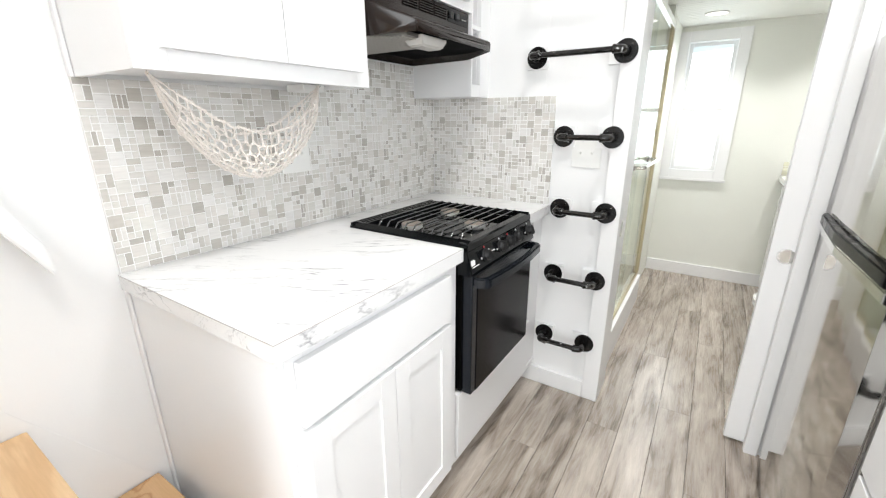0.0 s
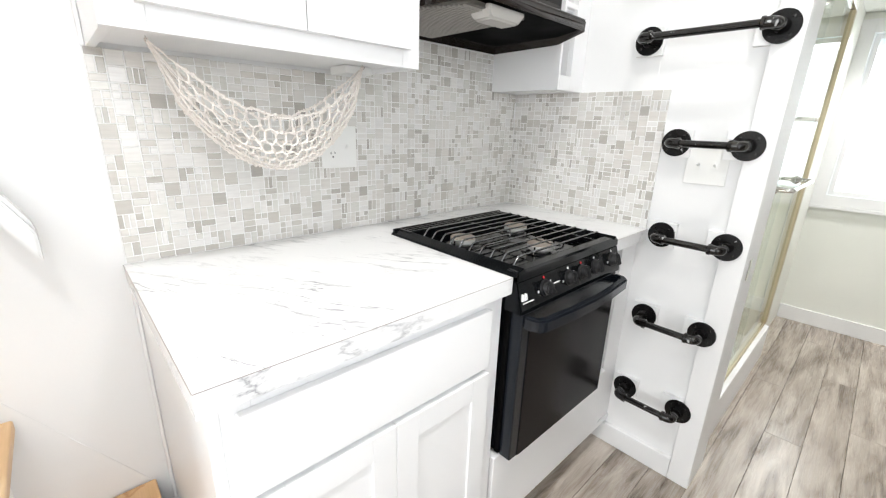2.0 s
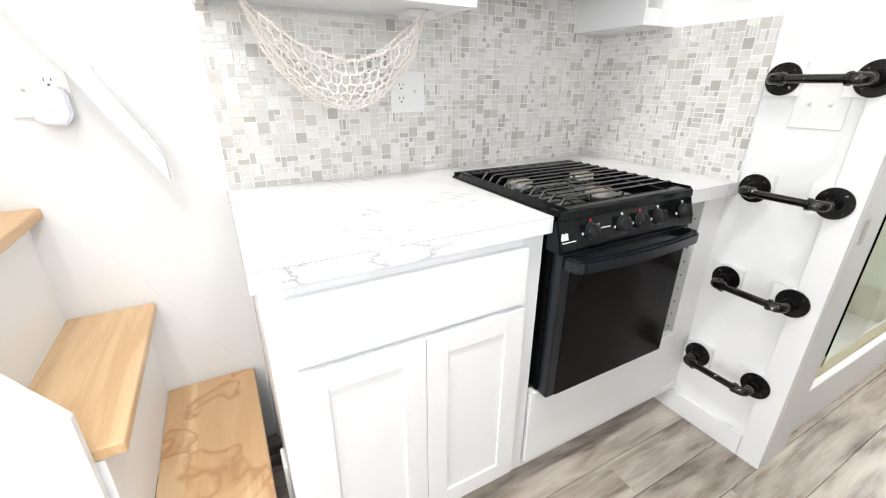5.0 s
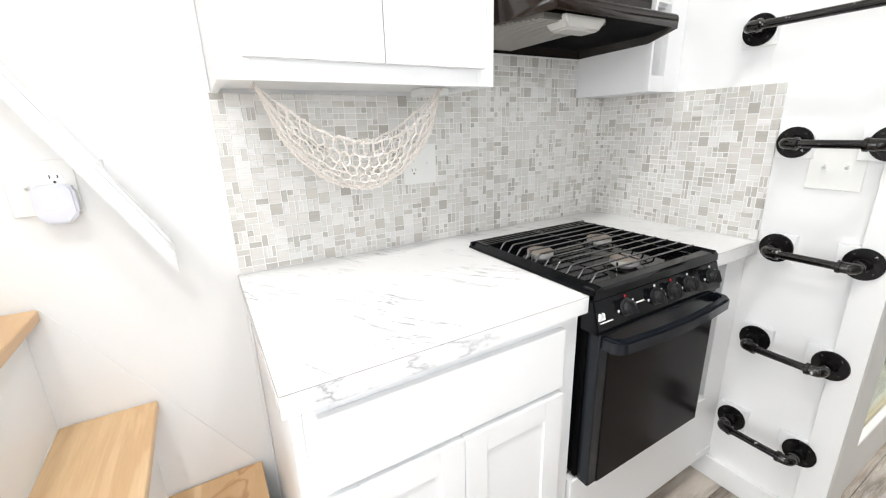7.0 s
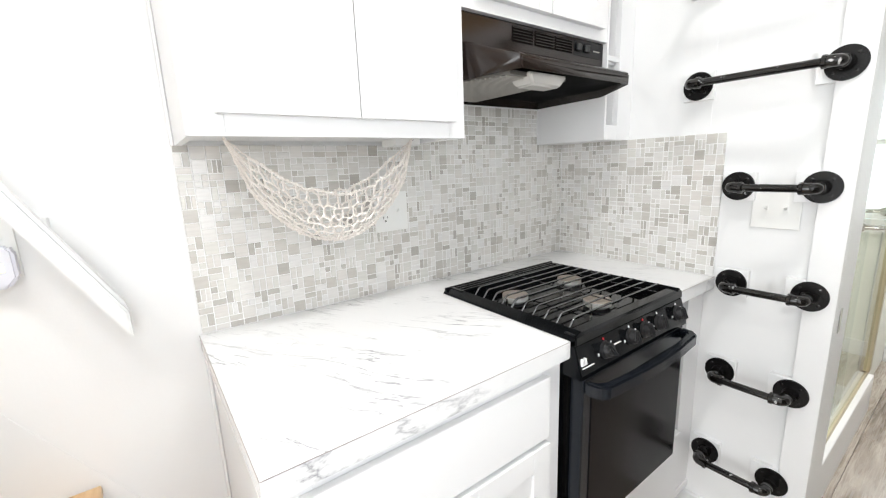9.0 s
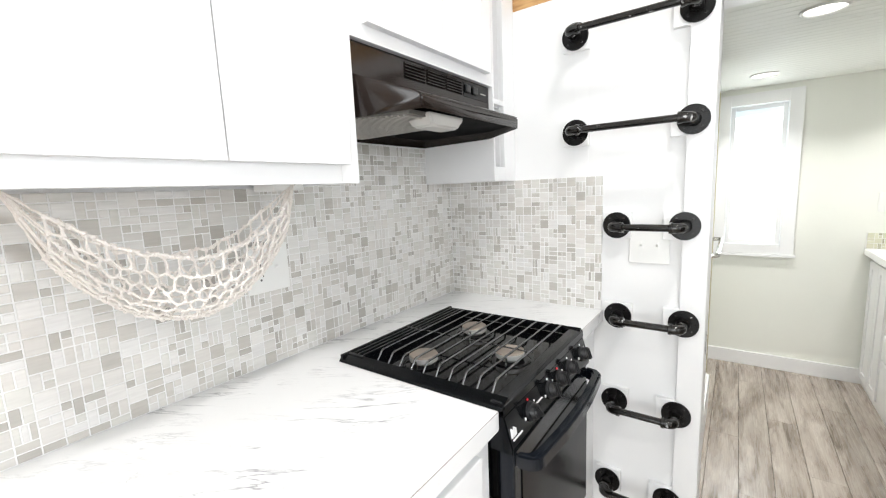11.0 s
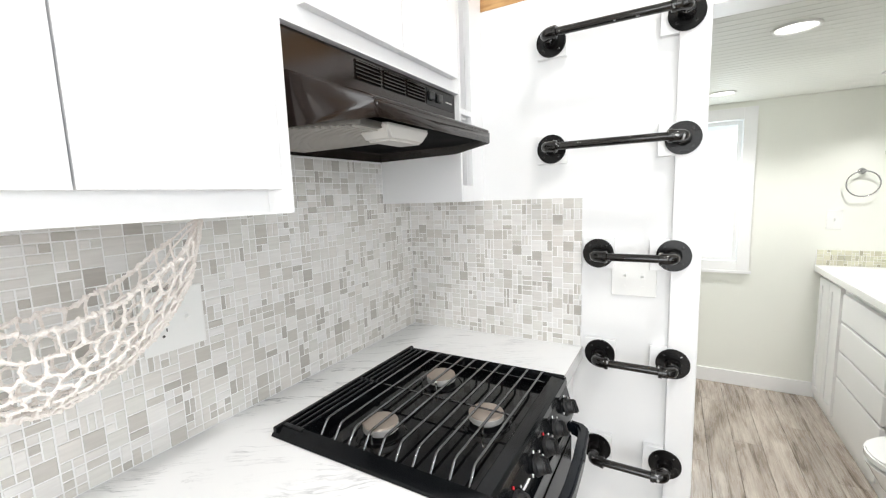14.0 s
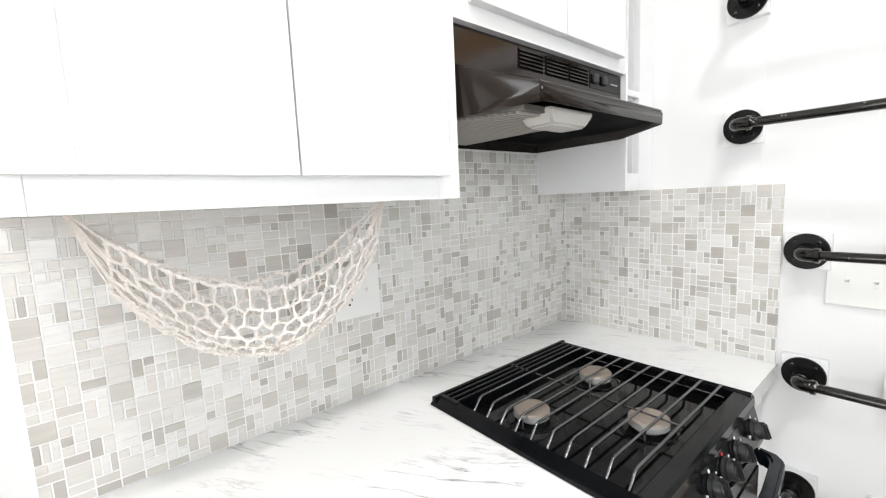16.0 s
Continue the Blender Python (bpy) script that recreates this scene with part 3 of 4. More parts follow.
part("lower_panel", bm_box(0.585, 0.6135, -0.768, -0.122, 0.125, 0.388, 0.003), cabinet_paint, rbase)
part("bottom_rail", bm_box(0.575, 0.602, -0.7715, -0.001, 0.1, 0.1245, 0.001), cabinet_paint, rbase)
part("toe_kick", bm_box(0.52, 0.535, -0.7715, -0.001, 0.0, 0.0998), cabinet_paint, rbase)

outline = [(0.005, -1.417), (0.626, -1.417), (0.626, -0.7675), (0.18, -0.7675), (0.18, -0.259), (0.626, -0.259), (0.626, -0.0025), (0.005, -0.0025)]
top = structure("countertop", bm_prism(outline, "z", 0.875, 0.9155, 0.0012), marble_top, "white marble-look laminate countertop with grey veins", "countertop", True)
del top["kind"]
for y0, y1 in ((-1.417, -0.7725), (-0.2535, -0.003)):
    part("edge_band", bm_box(0.6262, 0.6272, y0, y1, 0.8755, 0.9130, 0.0003), marble_edge, top, "laminate edge band with bold grey veins")
    part("seam", bm_box(0.6256, 0.6270, y0, y1, 0.9137, 0.9144), seam_brown, top, "thin brown laminate seam")
part("seam", bm_box(0.006, 0.625, -1.4180, -1.4166, 0.9137, 0.9144), seam_brown, top)

# ---------- range ----------
rng = thing("gas_range", (0.4, -0.512, 0), "black three-burner gas range with wire grate and oven", "stove")
Y0, Y1, X0, X1 = -0.772, -0.254, 0.158, 0.634
part("body", bm_box(0.19, 0.600, -0.750, -0.27, 0.40, 0.896), enamel_satin, rng)
rim = bm_prism([(Y0, 0.9165), (Y0 + 0.004, 0.9225), (Y0 + 0.030, 0.934), (Y0 + 0.036, 0.928), (Y0 + 0.036, 0.902), (Y0 + 0.010, 0.902), (Y0 + 0.010, 0.9165)], "x", X0, X1, 0.0008)
bm_prism([(Y1, 0.9165), (Y1 - 0.004, 0.9225), (Y1 - 0.018, 0.934), (Y1 - 0.024, 0.928), (Y1 - 0.024, 0.902), (Y1 - 0.010, 0.902), (Y1 - 0.010, 0.9165)], "x", X0, X1, 0.0008, rim)
bm_prism([(X1 + 0.004, 0.905), (X1 + 0.002, 0.923), (X1 - 0.005, 0.928), (X1 - 0.030, 0.929), (X1 - 0.036, 0.921), (X1 - 0.036, 0.902)], "y", Y0 + 0.01, Y1 - 0.006, 0.0008, rim)
part("rim", rim, enamel_satin, rng)
part("burner_pan", bm_box(X0 + 0.05, X1 - 0.03, Y0 + 0.03, Y1 - 0.02, 0.8965, 0.9015), enamel_black, rng)
vent = bm_box(X0, X0 + 0.010, Y0 + 0.006, Y1 - 0.004, 0.9165, 0.934, 0.002)
bm_box(X0 + 0.010, X0 + 0.030, Y0 + 0.02, Y1 - 0.015, 0.9165, 0.921, bm=vent)
bm_box(X0 + 0.030, X0 + 0.066, Y0 + 0.02, Y1 - 0.015, 0.902, 0.921, bm=vent)
for k in range(3):
    xx = X0 + 0.018 + k * 0.017
    bm_box(xx, xx + 0.008, Y0 + 0.03, Y1 - 0.02, 0.921, 0.934, 0.002, 2, vent)
for yy in (Y0 + 0.022, (Y0 + Y1) / 2, Y1 - 0.03):
    bm_box(X0 + 0.010, X0 + 0.066, yy, yy + 0.012, 0.921, 0.934, 0.002, 2, vent)
part("vent", vent, enamel_satin, rng)
for bx, by in ((0.338, -0.640), (0.340, -0.387), (0.522, -0.508)):
    part("burner_ring", bm_cyl((bx, by, 0.9016), (bx, by, 0.9050), 0.056, 0.050, 36, 0.001), enamel_black, rng)
    bb = bm_cyl((bx, by, 0.9051), (bx, by, 0.9125), 0.027, 0.032, 32)
    bm_cyl((bx, by, 0.9125), (bx, by, 0.9255), 0.0375, 0.0375, 36, 0.001, bb)
    burner = part("burner", bb, burner_metal, rng, "bright metal burner base")
    part("burner_cap", bm_cyl((bx, by, 0.9256), (bx, by, 0.9290), 0.0385, 0.0365, 40, 0.0012), burner_cap, burner, "heat-browned burner cap")
    part("igniter", bm_cyl((bx + 0.012, by - 0.046, 0.9051), (bx + 0.012, by - 0.046, 0.926), 0.0035, 0.0028, 10), chrome, burner)
gx0, gx1, gn = X0 + 0.088, X1 - 0.050, 10
grate = part("grate", bm_tube([(gx0 - 0.004, Y0 + 0.046, 0.908), (gx1 + 0.004, Y0 + 0.046, 0.908)], 0.0026, 8), wire_black, rng, "black wire grate")
part("cross_wire", bm_tube([(gx0 - 0.004, Y1 - 0.032, 0.912), (gx1 + 0.004, Y1 - 0.032, 0.912)], 0.0026, 8), wire_black, grate)
part("cross_wire", bm_tube([(gx0 - 0.004, (Y0 + Y1) / 2, 0.9358), (gx1 + 0.004, (Y0 + Y1) / 2, 0.9358)], 0.0022, 8), wire_black, grate)
for k in range(gn):
    x = gx0 + (gx1 - gx0) * k / (gn - 1)
    wire = [(x, Y0 + 0.046, 0.906), (x, Y0 + 0.070, 0.9355), (x, Y0 + 0.074, 0.9392), (x, Y0 + 0.081, 0.941),
            (x, Y1 - 0.045, 0.941), (x, Y1 - 0.040, 0.9395), (x, Y1 - 0.037, 0.936), (x, Y1 - 0.031, 0.912)]
    part("wire", bm_tube(wire, 0.0029, 8), wire_black, grate)
# control panel, knobs
panel = part("control_panel", bm_prism([(0.600, 0.9045), (0.636, 0.9045), (0.655, 0.838), (0.655, 0.826), (0.600, 0.826)], "y", -0.766, -0.259, 0.0025), enamel_satin, rng)
tilt = math.atan2(0.019, 0.0665)
outn = Vector((math.cos(tilt), 0, math.sin(tilt)))
upn = Vector((-math.sin(tilt), 0, math.cos(tilt)))
pc = Vector((0.6465, 0, 0.870))
for i, ky in enumerate((-0.664, -0.553, -0.486, -0.413, -0.307)):
    c = Vector((pc.x, ky, pc.z))
    kb = bm_cyl(c, c + outn * 0.006, 0.0215, 0.0205, 28, 0.001)
    bm_cyl(c + outn * 0.006, c + outn * 0.021, 0.0185, 0.0150, 28, 0.003, kb)
    g = bmesh.new()
    ang = radians(35 if i == 0 else 8)
    bmesh.ops.create_cube(g, size=1, matrix=Matrix.Translation(c + outn * 0.0185) @ Matrix(((outn.x, 0, upn.x, 0), (0, 1, 0, 0), (outn.z, 0, upn.z, 0), (0, 0, 0, 1))) @ Matrix.Rotation(ang, 4, "X") @ Matrix.Diagonal((0.018, 0.009, 0.037, 1)))
    bmesh.ops.bevel(g, geom=g.edges[:], offset=0.0035, segments=2, affect="EDGES")
    joined(kb, g)
    knob = part("knob", kb, knob_black, rng)
    t = c + upn * 0.026 + outn * 0.0004
    mk = bm_cyl(t, t + outn * 0.0012, 0.0032, segs=10)
    part("dial_mark", mk, mark_red if i in (0, 2) else mark_white, knob)
    t = c - upn * 0.004 + Vector((0, -0.028, 0))
    mk = bm_box(t.x - 0.001, t.x + 0.002, t.y - 0.0015, t.y + 0.0015, t.z - 0.003, t.z + 0.003)
    part("dial_mark", mk, mark_white, knob)
    t = c + upn * 0.012 + Vector((0, 0.026, 0)) + outn * 0.0004
    part("dial_mark", bm_cyl(t, t + outn * 0.0012, 0.0024, segs=8), mark_white, knob)
for y0, y1 in ((-0.760, -0.7495), (-0.7495, -0.739)):
    c = pc - upn * 0.002
    part("badge", bm_prism([(y0, c.z - 0.008), (y0 + 0.0038, c.z + 0.008), (y0 + 0.0058, c.z + 0.008), (y1 - 0.0004, c.z - 0.008)], "x", c.x - 0.002, c.x + 0.0045), mark_white, rng, "white maker's mark")
part("badge", bm_box(0.650, 0.6535, -0.757, -0.715, 0.8535, 0.8547), mark_white, rng)
part("badge", bm_box(0.6445, 0.6485, -0.632, -0.598, 0.871, 0.8725), mark_white, rng)
# oven door
od = part("oven_door", bm_box(0.612, 0.648, -0.748, -0.262, 0.392, 0.822, 0.004), oven_frame, rng, "dark blue-black oven door")
part("oven_gasket", bm_box(0.598, 0.611, -0.752, -0.258, 0.396, 0.822), cable_black, rng)
part("oven_window", bm_box(0.6475, 0.6505, -0.716, -0.264, 0.394, 0.772, 0.001), oven_glass, od, "black oven glass")
hp = [(0.648, -0.745), (0.684, -0.738), (0.698, -0.720), (0.708, -0.60), (0.711, -0.505), (0.708, -0.41), (0.698, -0.290), (0.684, -0.272), (0.648, -0.265)]
hin = [(0.648, -0.282), (0.668, -0.288), (0.676, -0.304), (0.685, -0.41), (0.688, -0.505), (0.685, -0.60), (0.676, -0.706), (0.668, -0.722), (0.648, -0.728)]
part("handle", bm_prism(hp + hin, "z", 0.783, 0.817, 0.005), oven_frame, od, "curved dark oven handle")

# ---------- upper cabinets and hood ----------
UY0, UY1, UZ = -1.405, -0.790, 1.373
upper = thing("wall_cabinet", (0.15, -1.1, UZ), "white painted wall cabinet with two shaker doors", "cabinet", "wall cabinets")
bm = bm_box(0.0005, 0.286, UY0, UY0 + 0.016, UZ, 2.10, 0.001)
bm_box(0.0005, 0.286, UY1 - 0.016, UY1, UZ, 2.10, 0.001, 2, bm)
bm_box(0.0005, 0.286, UY0 + 0.016, UY1 - 0.016, UZ + 0.012, UZ + 0.028, 0, 2, bm)
bm_box(0.0005, 0.286, UY0 + 0.016, UY1 - 0.016, 2.08, 2.10, 0, 2, bm)
part("body", bm, cabinet_paint, upper)
bm = bm_box(0.2862, 0.305, UY0 - 0.002, UY0 + 0.06, UZ, 2.10, 0.001)
bm_box(0.2862, 0.305, UY1 - 0.05, UY1, UZ, 2.10, 0.001, 2, bm)
bm_box(0.2862, 0.305, UY0 + 0.06, UY1 - 0.05, UZ, UZ + 0.05, 0.001, 2, bm)
bm_box(0.2862, 0.305, UY0 + 0.06, UY1 - 0.05, 2.04, 2.10, 0.001, 2, bm)
bm_box(0.2862, 0.305, -1.11, -1.06, UZ + 0.05, 2.04, 0.001, 2, bm)
part("face_frame", bm, cabinet_paint, upper)
part("scribe_strip", bm_box(0.0008, 0.020, UY0 - 0.008, UY0 - 0.0003, UZ, 2.10, 0.0025), cabinet_paint, upper)
shaker("door", upper, 0.3055, -1.359, -1.0869, 1.4115, 2.07)
shaker("door", upper, 0.3055, -1.0841, -0.828, 1.4115, 2.07)
puck = thing("cabinet_light", (0.10, -0.85, UZ), "small white under-cabinet light", "light")
part("housing", bm_box(0.07, 0.15, -0.905, -0.825, 1.364, 1.3845, 0.003), plastic_white, puck)

hoodcab = thing("hood_cabinet", (0.15, -0.48, 1.684), "short white painted cabinet above the range hood", "cabinet", "wall cabinets")
bm = bm_box(0.0005, 0.284, -0.7895, -0.165, 1.684, 2.10, 0.001)
part("body", bm, cabinet_paint, hoodcab)
part("face_frame", bm_box(0.2842, 0.303, -0.7895, -0.165, 1.684, 2.10, 0.001), cabinet_paint, hoodcab)
shaker("door", hoodcab, 0.3035, -0.752, -0.4705, 1.716, 2.07)
shaker("door", hoodcab, 0.3035, -0.4665, -0.206, 1.716, 2.07)

narrow = thing("narrow_cabinet", (0.15, -0.08, UZ), "narrow open white cabinet with shelf-pin holes beside the hood", "cabinet", "wall cabinets")
part("side_panel", bm_box(0.0005, 0.3045, -0.1645, -0.1545, UZ, 2.10, 0.001), cabinet_paint, narrow)
part("side_panel", bm_box(0.0005, 0.2865, -0.087, -0.001, UZ, 2.10, 0.001), cabinet_paint, narrow, "white panel with shelf-pin holes")
part("bottom", bm_box(0.0005, 0.2865, -0.1543, -0.0872, UZ + 0.002, UZ + 0.026), cabinet_paint, narrow)
part("shelf", bm_box(0.1765, 0.2865, -0.1543, -0.0872, 1.626, 1.640), cabinet_paint, narrow)
part("back_panel", bm_box(0.170, 0.176, -0.1543, -0.0872, UZ + 0.0265, 2.10), cabinet_paint, narrow)
bm = bm_box(0.2867, 0.305, -0.0865, -0.001, UZ, 2.10, 0.001)
bm_box(0.2867, 0.305, -0.1543, -0.0865, UZ, 1.422, 0.001, 2, bm)
bm_box(0.2867, 0.3035, -0.1543, -0.0865, 1.632, 1.648, 0.001, 2, bm)
part("face_frame", bm, cabinet_paint, narrow)
for i in range(9):
    part("pin_hole", bm_cyl((0.225, -0.0872, 1.66 + i * 0.04), (0.225, -0.0877, 1.66 + i * 0.04), 0.0034, segs=8), plastic_slot, narrow)

hood = thing("range_hood", (0.15, -0.48, 1.51), "black metal range hood with slotted vents under the cabinet", "range hood")
HY0, HY1 = -0.7875, -0.1665
part("back_panel", bm_box(0.006, 0.290, HY0, HY1, 1.610, 1.683, 0.002), hood_black, hood)
can = bmesh.new()


def hood_ring(x, z, ya, yb):
    return [can.verts.new((x, ya, z)), can.verts.new((x, yb, z))]


# canopy shell: top slopes from the panel to a lip that is narrower than the back
tb = hood_ring(0.2895, 1.612, HY0, HY1)
tf = hood_ring(0.426, 1.562, -0.722, -0.244)
lt = hood_ring(0.434, 1.556, -0.720, -0.246)
lb = hood_ring(0.434, 1.526, -0.716, -0.248)
sb = hood_ring(0.2895, 1.515, HY0, HY1)
wb = hood_ring(0.008, 1.510, HY0, HY1)
wt = hood_ring(0.008, 1.612, HY0, HY1)
for a, b in ((tb, tf), (tf, lt), (lt, lb)):
    can.faces.new((a[0], a[1], b[1], b[0]))
for k in (0, 1):
    can.faces.new((tb[k], tf[k], lt[k], lb[k], sb[k]))
    can.faces.new((tb[k], sb[k], wb[k], wt[k]))
can.faces.new((wt[0], wt[1], wb[1], wb[0]))
bmesh.ops.recalc_face_normals(can, faces=can.faces[:])
ed = [e for e in can.edges if len(e.link_faces) == 2]
bmesh.ops.bevel(can, geom=[e for e in ed if min(v.co.x for v in e.verts) > 0.28], offset=0.004, segments=2, affect="EDGES")
canopy = part("canopy", can, hood_black, hood)
so = canopy.modifiers.new("thickness", "SOLIDIFY")
so.thickness, so.offset = 0.0015, -1
part("underside", bm_prism([(0.010, -0.782), (0.286, -0.782), (0.425, -0.712), (0.425, -0.250), (0.286, -0.172), (0.010, -0.172)], "z", 1.538, 1.540), cable_black, hood)
# filter base in the dark copy, so the rib gaps look shaded
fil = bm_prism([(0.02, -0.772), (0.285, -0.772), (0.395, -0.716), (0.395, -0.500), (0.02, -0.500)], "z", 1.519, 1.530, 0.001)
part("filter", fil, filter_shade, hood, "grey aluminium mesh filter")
ribs = bmesh.new()
for i in range(30):
    xx = 0.028 + i * 0.012
    bm_box(xx, xx + 0.006, -0.764 if xx < 0.28 else -0.764 + (xx - 0.28) * 0.5, -0.507, 1.5155, 1.5192, bm=ribs)
part("filter_rib", ribs, filter_mesh, hood)
cover = bm_box(0.330, 0.412, -0.662, -0.512, 1.499, 1.529)
for v in cover.verts:
    if v.co.z < 1.51:
        v.co.x += 0.014 if v.co.x < 0.37 else -0.010
        v.co.y += 0.020 if v.co.y < -0.58 else -0.020
bmesh.ops.bevel(cover, geom=cover.edges[:], offset=0.005, segments=3, affect="EDGES")
part("lamp_cover", cover, lens_shaded, hood, "white plastic hood lamp cover, greyed for its shade under the hood")
for y0 in (-0.600, -0.508, -0.418):
    slat = part("vent_slot", bm_box(0.2895, 0.2908, y0, y0 + 0.084, 1.634, 1.674), cable_black, hood)
    for k in range(5):
        zz = 1.637 + k * 0.0078
        part("slat", bm_prism([(0.2905, zz), (0.2935, zz + 0.001), (0.2935, zz + 0.0035), (0.2905, zz + 0.0045)], "y", y0 + 0.001, y0 + 0.083), hood_black, slat)
part("switch_plate", bm_box(0.2895, 0.2915, -0.325, -0.178, 1.632, 1.676, 0.0006), enamel_satin, hood)
for yy in (-0.305, -0.262):
    part("rocker_switch", bm_box(0.2912, 0.299, yy - 0.012, yy + 0.012, 1.645, 1.667, 0.003), knob_black, hood)
part("badge", bm_box(0.2912, 0.2922, -0.225, -0.19, 1.652, 1.655), filter_mesh, hood)

# ---------- hammock net ----------
ham = thing("hanging_net", (0.17, -1.1, 1.13), "cream cotton rope net hammock hanging under the cabinet", "fruit hammock")
P0, P1 = Vector((0.17, -1.328, 1.380)), Vector((0.17, -0.866, 1.380))


def net_point(u, v):
    """u along the net from end to end, v from the rear rim over the belly to the front rim."""
    w = max(0.0, math.sin(math.pi * u)) ** 0.35
    sag = 1 - (2 * u - 1) ** 2
    a = math.pi * (v - 0.5)
    y = P0.y + (P1.y - P0.y) * u
    x = 0.17 + 0.05 * w * math.sin(a)
    z = 1.380 - 0.128 * sag - 0.118 * w * math.cos(a) ** 0.8
    return Vector((x, y, z))


random.seed(4)
net = bmesh.new()
NU, NV = 32, 14
U0, U1 = 0.085, 0.91
pts = {}
for i in range(NU + 1):
    for j in range(NV + 1):
        u = U0 + (U1 - U0) * i / NU + random.uniform(-0.005, 0.005)
        pull = 0.0 if j in (0, NV) else 0.13 if (i + j) % 2 == 0 else -0.13
        v = (j + pull) / NV + random.uniform(-0.01, 0.01)
        pts[i, j] = net_point(u, min(1, max(0, v))) + Vector([random.uniform(-0.0018, 0.0018) for _ in range(3)])


def strand(points, r, seed):
    """A lumpy twisted strand."""
    rnd = random.Random(seed)
    out, rad = [], []
    for a, b in zip(points, points[1:]):
        for k in range(4):
            out.append(a.lerp(b, k / 4) + Vector([rnd.uniform(-0.0012, 0.0012) for _ in range(3)]))
            rad.append(r * (1.7 if k == 0 else rnd.uniform(0.8, 1.1)))
    out.append(points[-1])
    rad.append(r)
    bm_tube(out, rad, 6, bm=net)


for j in range(NV + 1):
    strand([pts[i, j] for i in range(NU + 1)], 0.0030 if j in (0, NV) else 0.0023, j)
for i in range(NU + 1):
    for j in range(NV):
        if (i + j) % 2 == 0 or i in (0, NU):
            strand([pts[i, j], pts[i, j + 1]], 0.0023, 100 + i * 20 + j)
for j in range(NV + 1):
    for end, i in ((P0, 0), (P1, NU)):
        mid = end.lerp(pts[i, j], 0.45)
        strand([end + Vector((random.uniform(-0.004, 0.004), 0, 0)), mid, pts[i, j]], 0.0016, 900 + j + i)
part("net", net, rope, ham)
for e in (P0, P1):
    part("hook", bm_tube([e + Vector((0, 0, 0.012)), e + Vector((0, 0, 0.002)), e + Vector((0.004, 0, -0.004)), e + Vector((0.008, 0, 0.0))], 0.0013, 6), chrome, ham)

# ---------- wall plates on the long wall ----------
wall_plate("outlet_plate", "white double-gang outlet and switch plate on the mosaic tiles", (0.0115, -0.857, 1.171), 0.116, 0.122, math.pi / 2, ("outlet", "switch"))
wall_plate("stair_outlet_plate", "white double-gang switch and outlet plate above the stairs", (0.0005, -1.751, 1.180), 0.116, 0.116, math.pi / 2, ("switch", "outlet"))
nl = thing("night_light", (0.02, -1.728, 1.14), "white plug-in night light glowing softly", "night light")
part("body", bm_prism([(-1.762, 1.187), (-1.768, 1.170), (-1.768, 1.125), (-1.752, 1.105), (-1.712, 1.105), (-1.696, 1.125), (-1.696, 1.178), (-1.704, 1.187)], "x", 0.008, 0.036, 0.005), night_plastic, nl)
part("light_window", bm_box(0.0345, 0.0375, -1.752, -1.712, 1.138, 1.156, 0.0012), night_glow, nl, "faintly lit window")

# ---------- stair ----------
stair = thing("staircase", (0.3, -1.9, 0), "white box staircase to the loft with honey-coloured wooden treads", "stairs")
SX = 0.562
NOSES = [-1.443, -1.654, -1.818, -2.00, -2.19, -2.38]
RISE = [0.317, 0.619, 0.920, 1.22, 1.52, 1.82]
for k, (ny, tz) in enumerate(zip(NOSES, RISE)):
    ry = ny - 0.034
    nxt = NOSES[k + 1] - 0.034 if k + 1 < len(NOSES) else ny - 0.22
    part("riser", bm_box(0.0085, SX - 0.001, ry - 0.015, ry, 0.0 if k == 0 else RISE[k - 1] + 0.0003, tz - 0.0285), trim_paint, stair)
    wide = 0.62 if k == 0 else SX - 0.002
    part("tread", bm_box(0.0085, wide, nxt + 0.0005, ny, tz - 0.028, tz, 0.005, 3), tread_stained if k == 0 else tread_wood, stair,
         "water-stained honey-coloured tread" if k == 0 else "")
part("side_panel", bm_prism([(-1.700, 0.0), (-1.700, 0.705), (-2.42, 1.98), (-2.60, 1.98), (-2.60, 0.0)], "x", SX, SX + 0.02, 0.0015), trim_paint, stair, "white painted side panel with sloping top")
part("step_front", bm_box(SX + 0.0205, 0.60, -1.69, -1.478, 0.0, 0.288), trim_paint, stair)
part("sticker", bm_box(0.578, 0.606, -1.475, -1.448, 0.3172, 0.3178), plastic_white, stair, "small white paper sticker")

part("skirt_board", bm_prism([(-1.442, 0.0), (-1.442, 0.297), (-1.672, 0.675), (-2.52, 2.07), (-2.62, 2.07), (-2.62, 0.0)], "x", 0.0006, 0.0028), trim_paint, stair, "white painted skirt board along the wall")

rail = thing("handrail", (0.05, -1.75, 1.2), "white painted handrail board sloping along the stair wall", "handrail")
slope = math.atan2(0.415, 0.227)
ux, uz = -math.cos(slope), math.sin(slope)
L = 1.15
ya, za = -1.540, 0.965
part("rail_board", bm_prism([(ya, za), (ya, za + 0.062), (ya + ux * L, za + 0.062 + uz * L), (ya + ux * L, za + uz * L)], "x", 0.030, 0.078, 0.004), trim_paint, rail)
part("rail_cap", bm_prism([(ya, za + 0.0625), (ya - 0.004, za + 0.082), (ya + ux * L, za + 0.08 + uz * L), (ya + ux * L, za + 0.0625 + uz * L)], "x", 0.040, 0.068, 0.002), trim_paint, rail)
for d in (0.25, 0.85):
    part("bracket", bm_box(0.0006, 0.031, ya + ux * d - 0.02, ya + ux * d + 0.02, za + uz * d + 0.015, za + uz * d + 0.05, 0.002), trim_paint, rail)

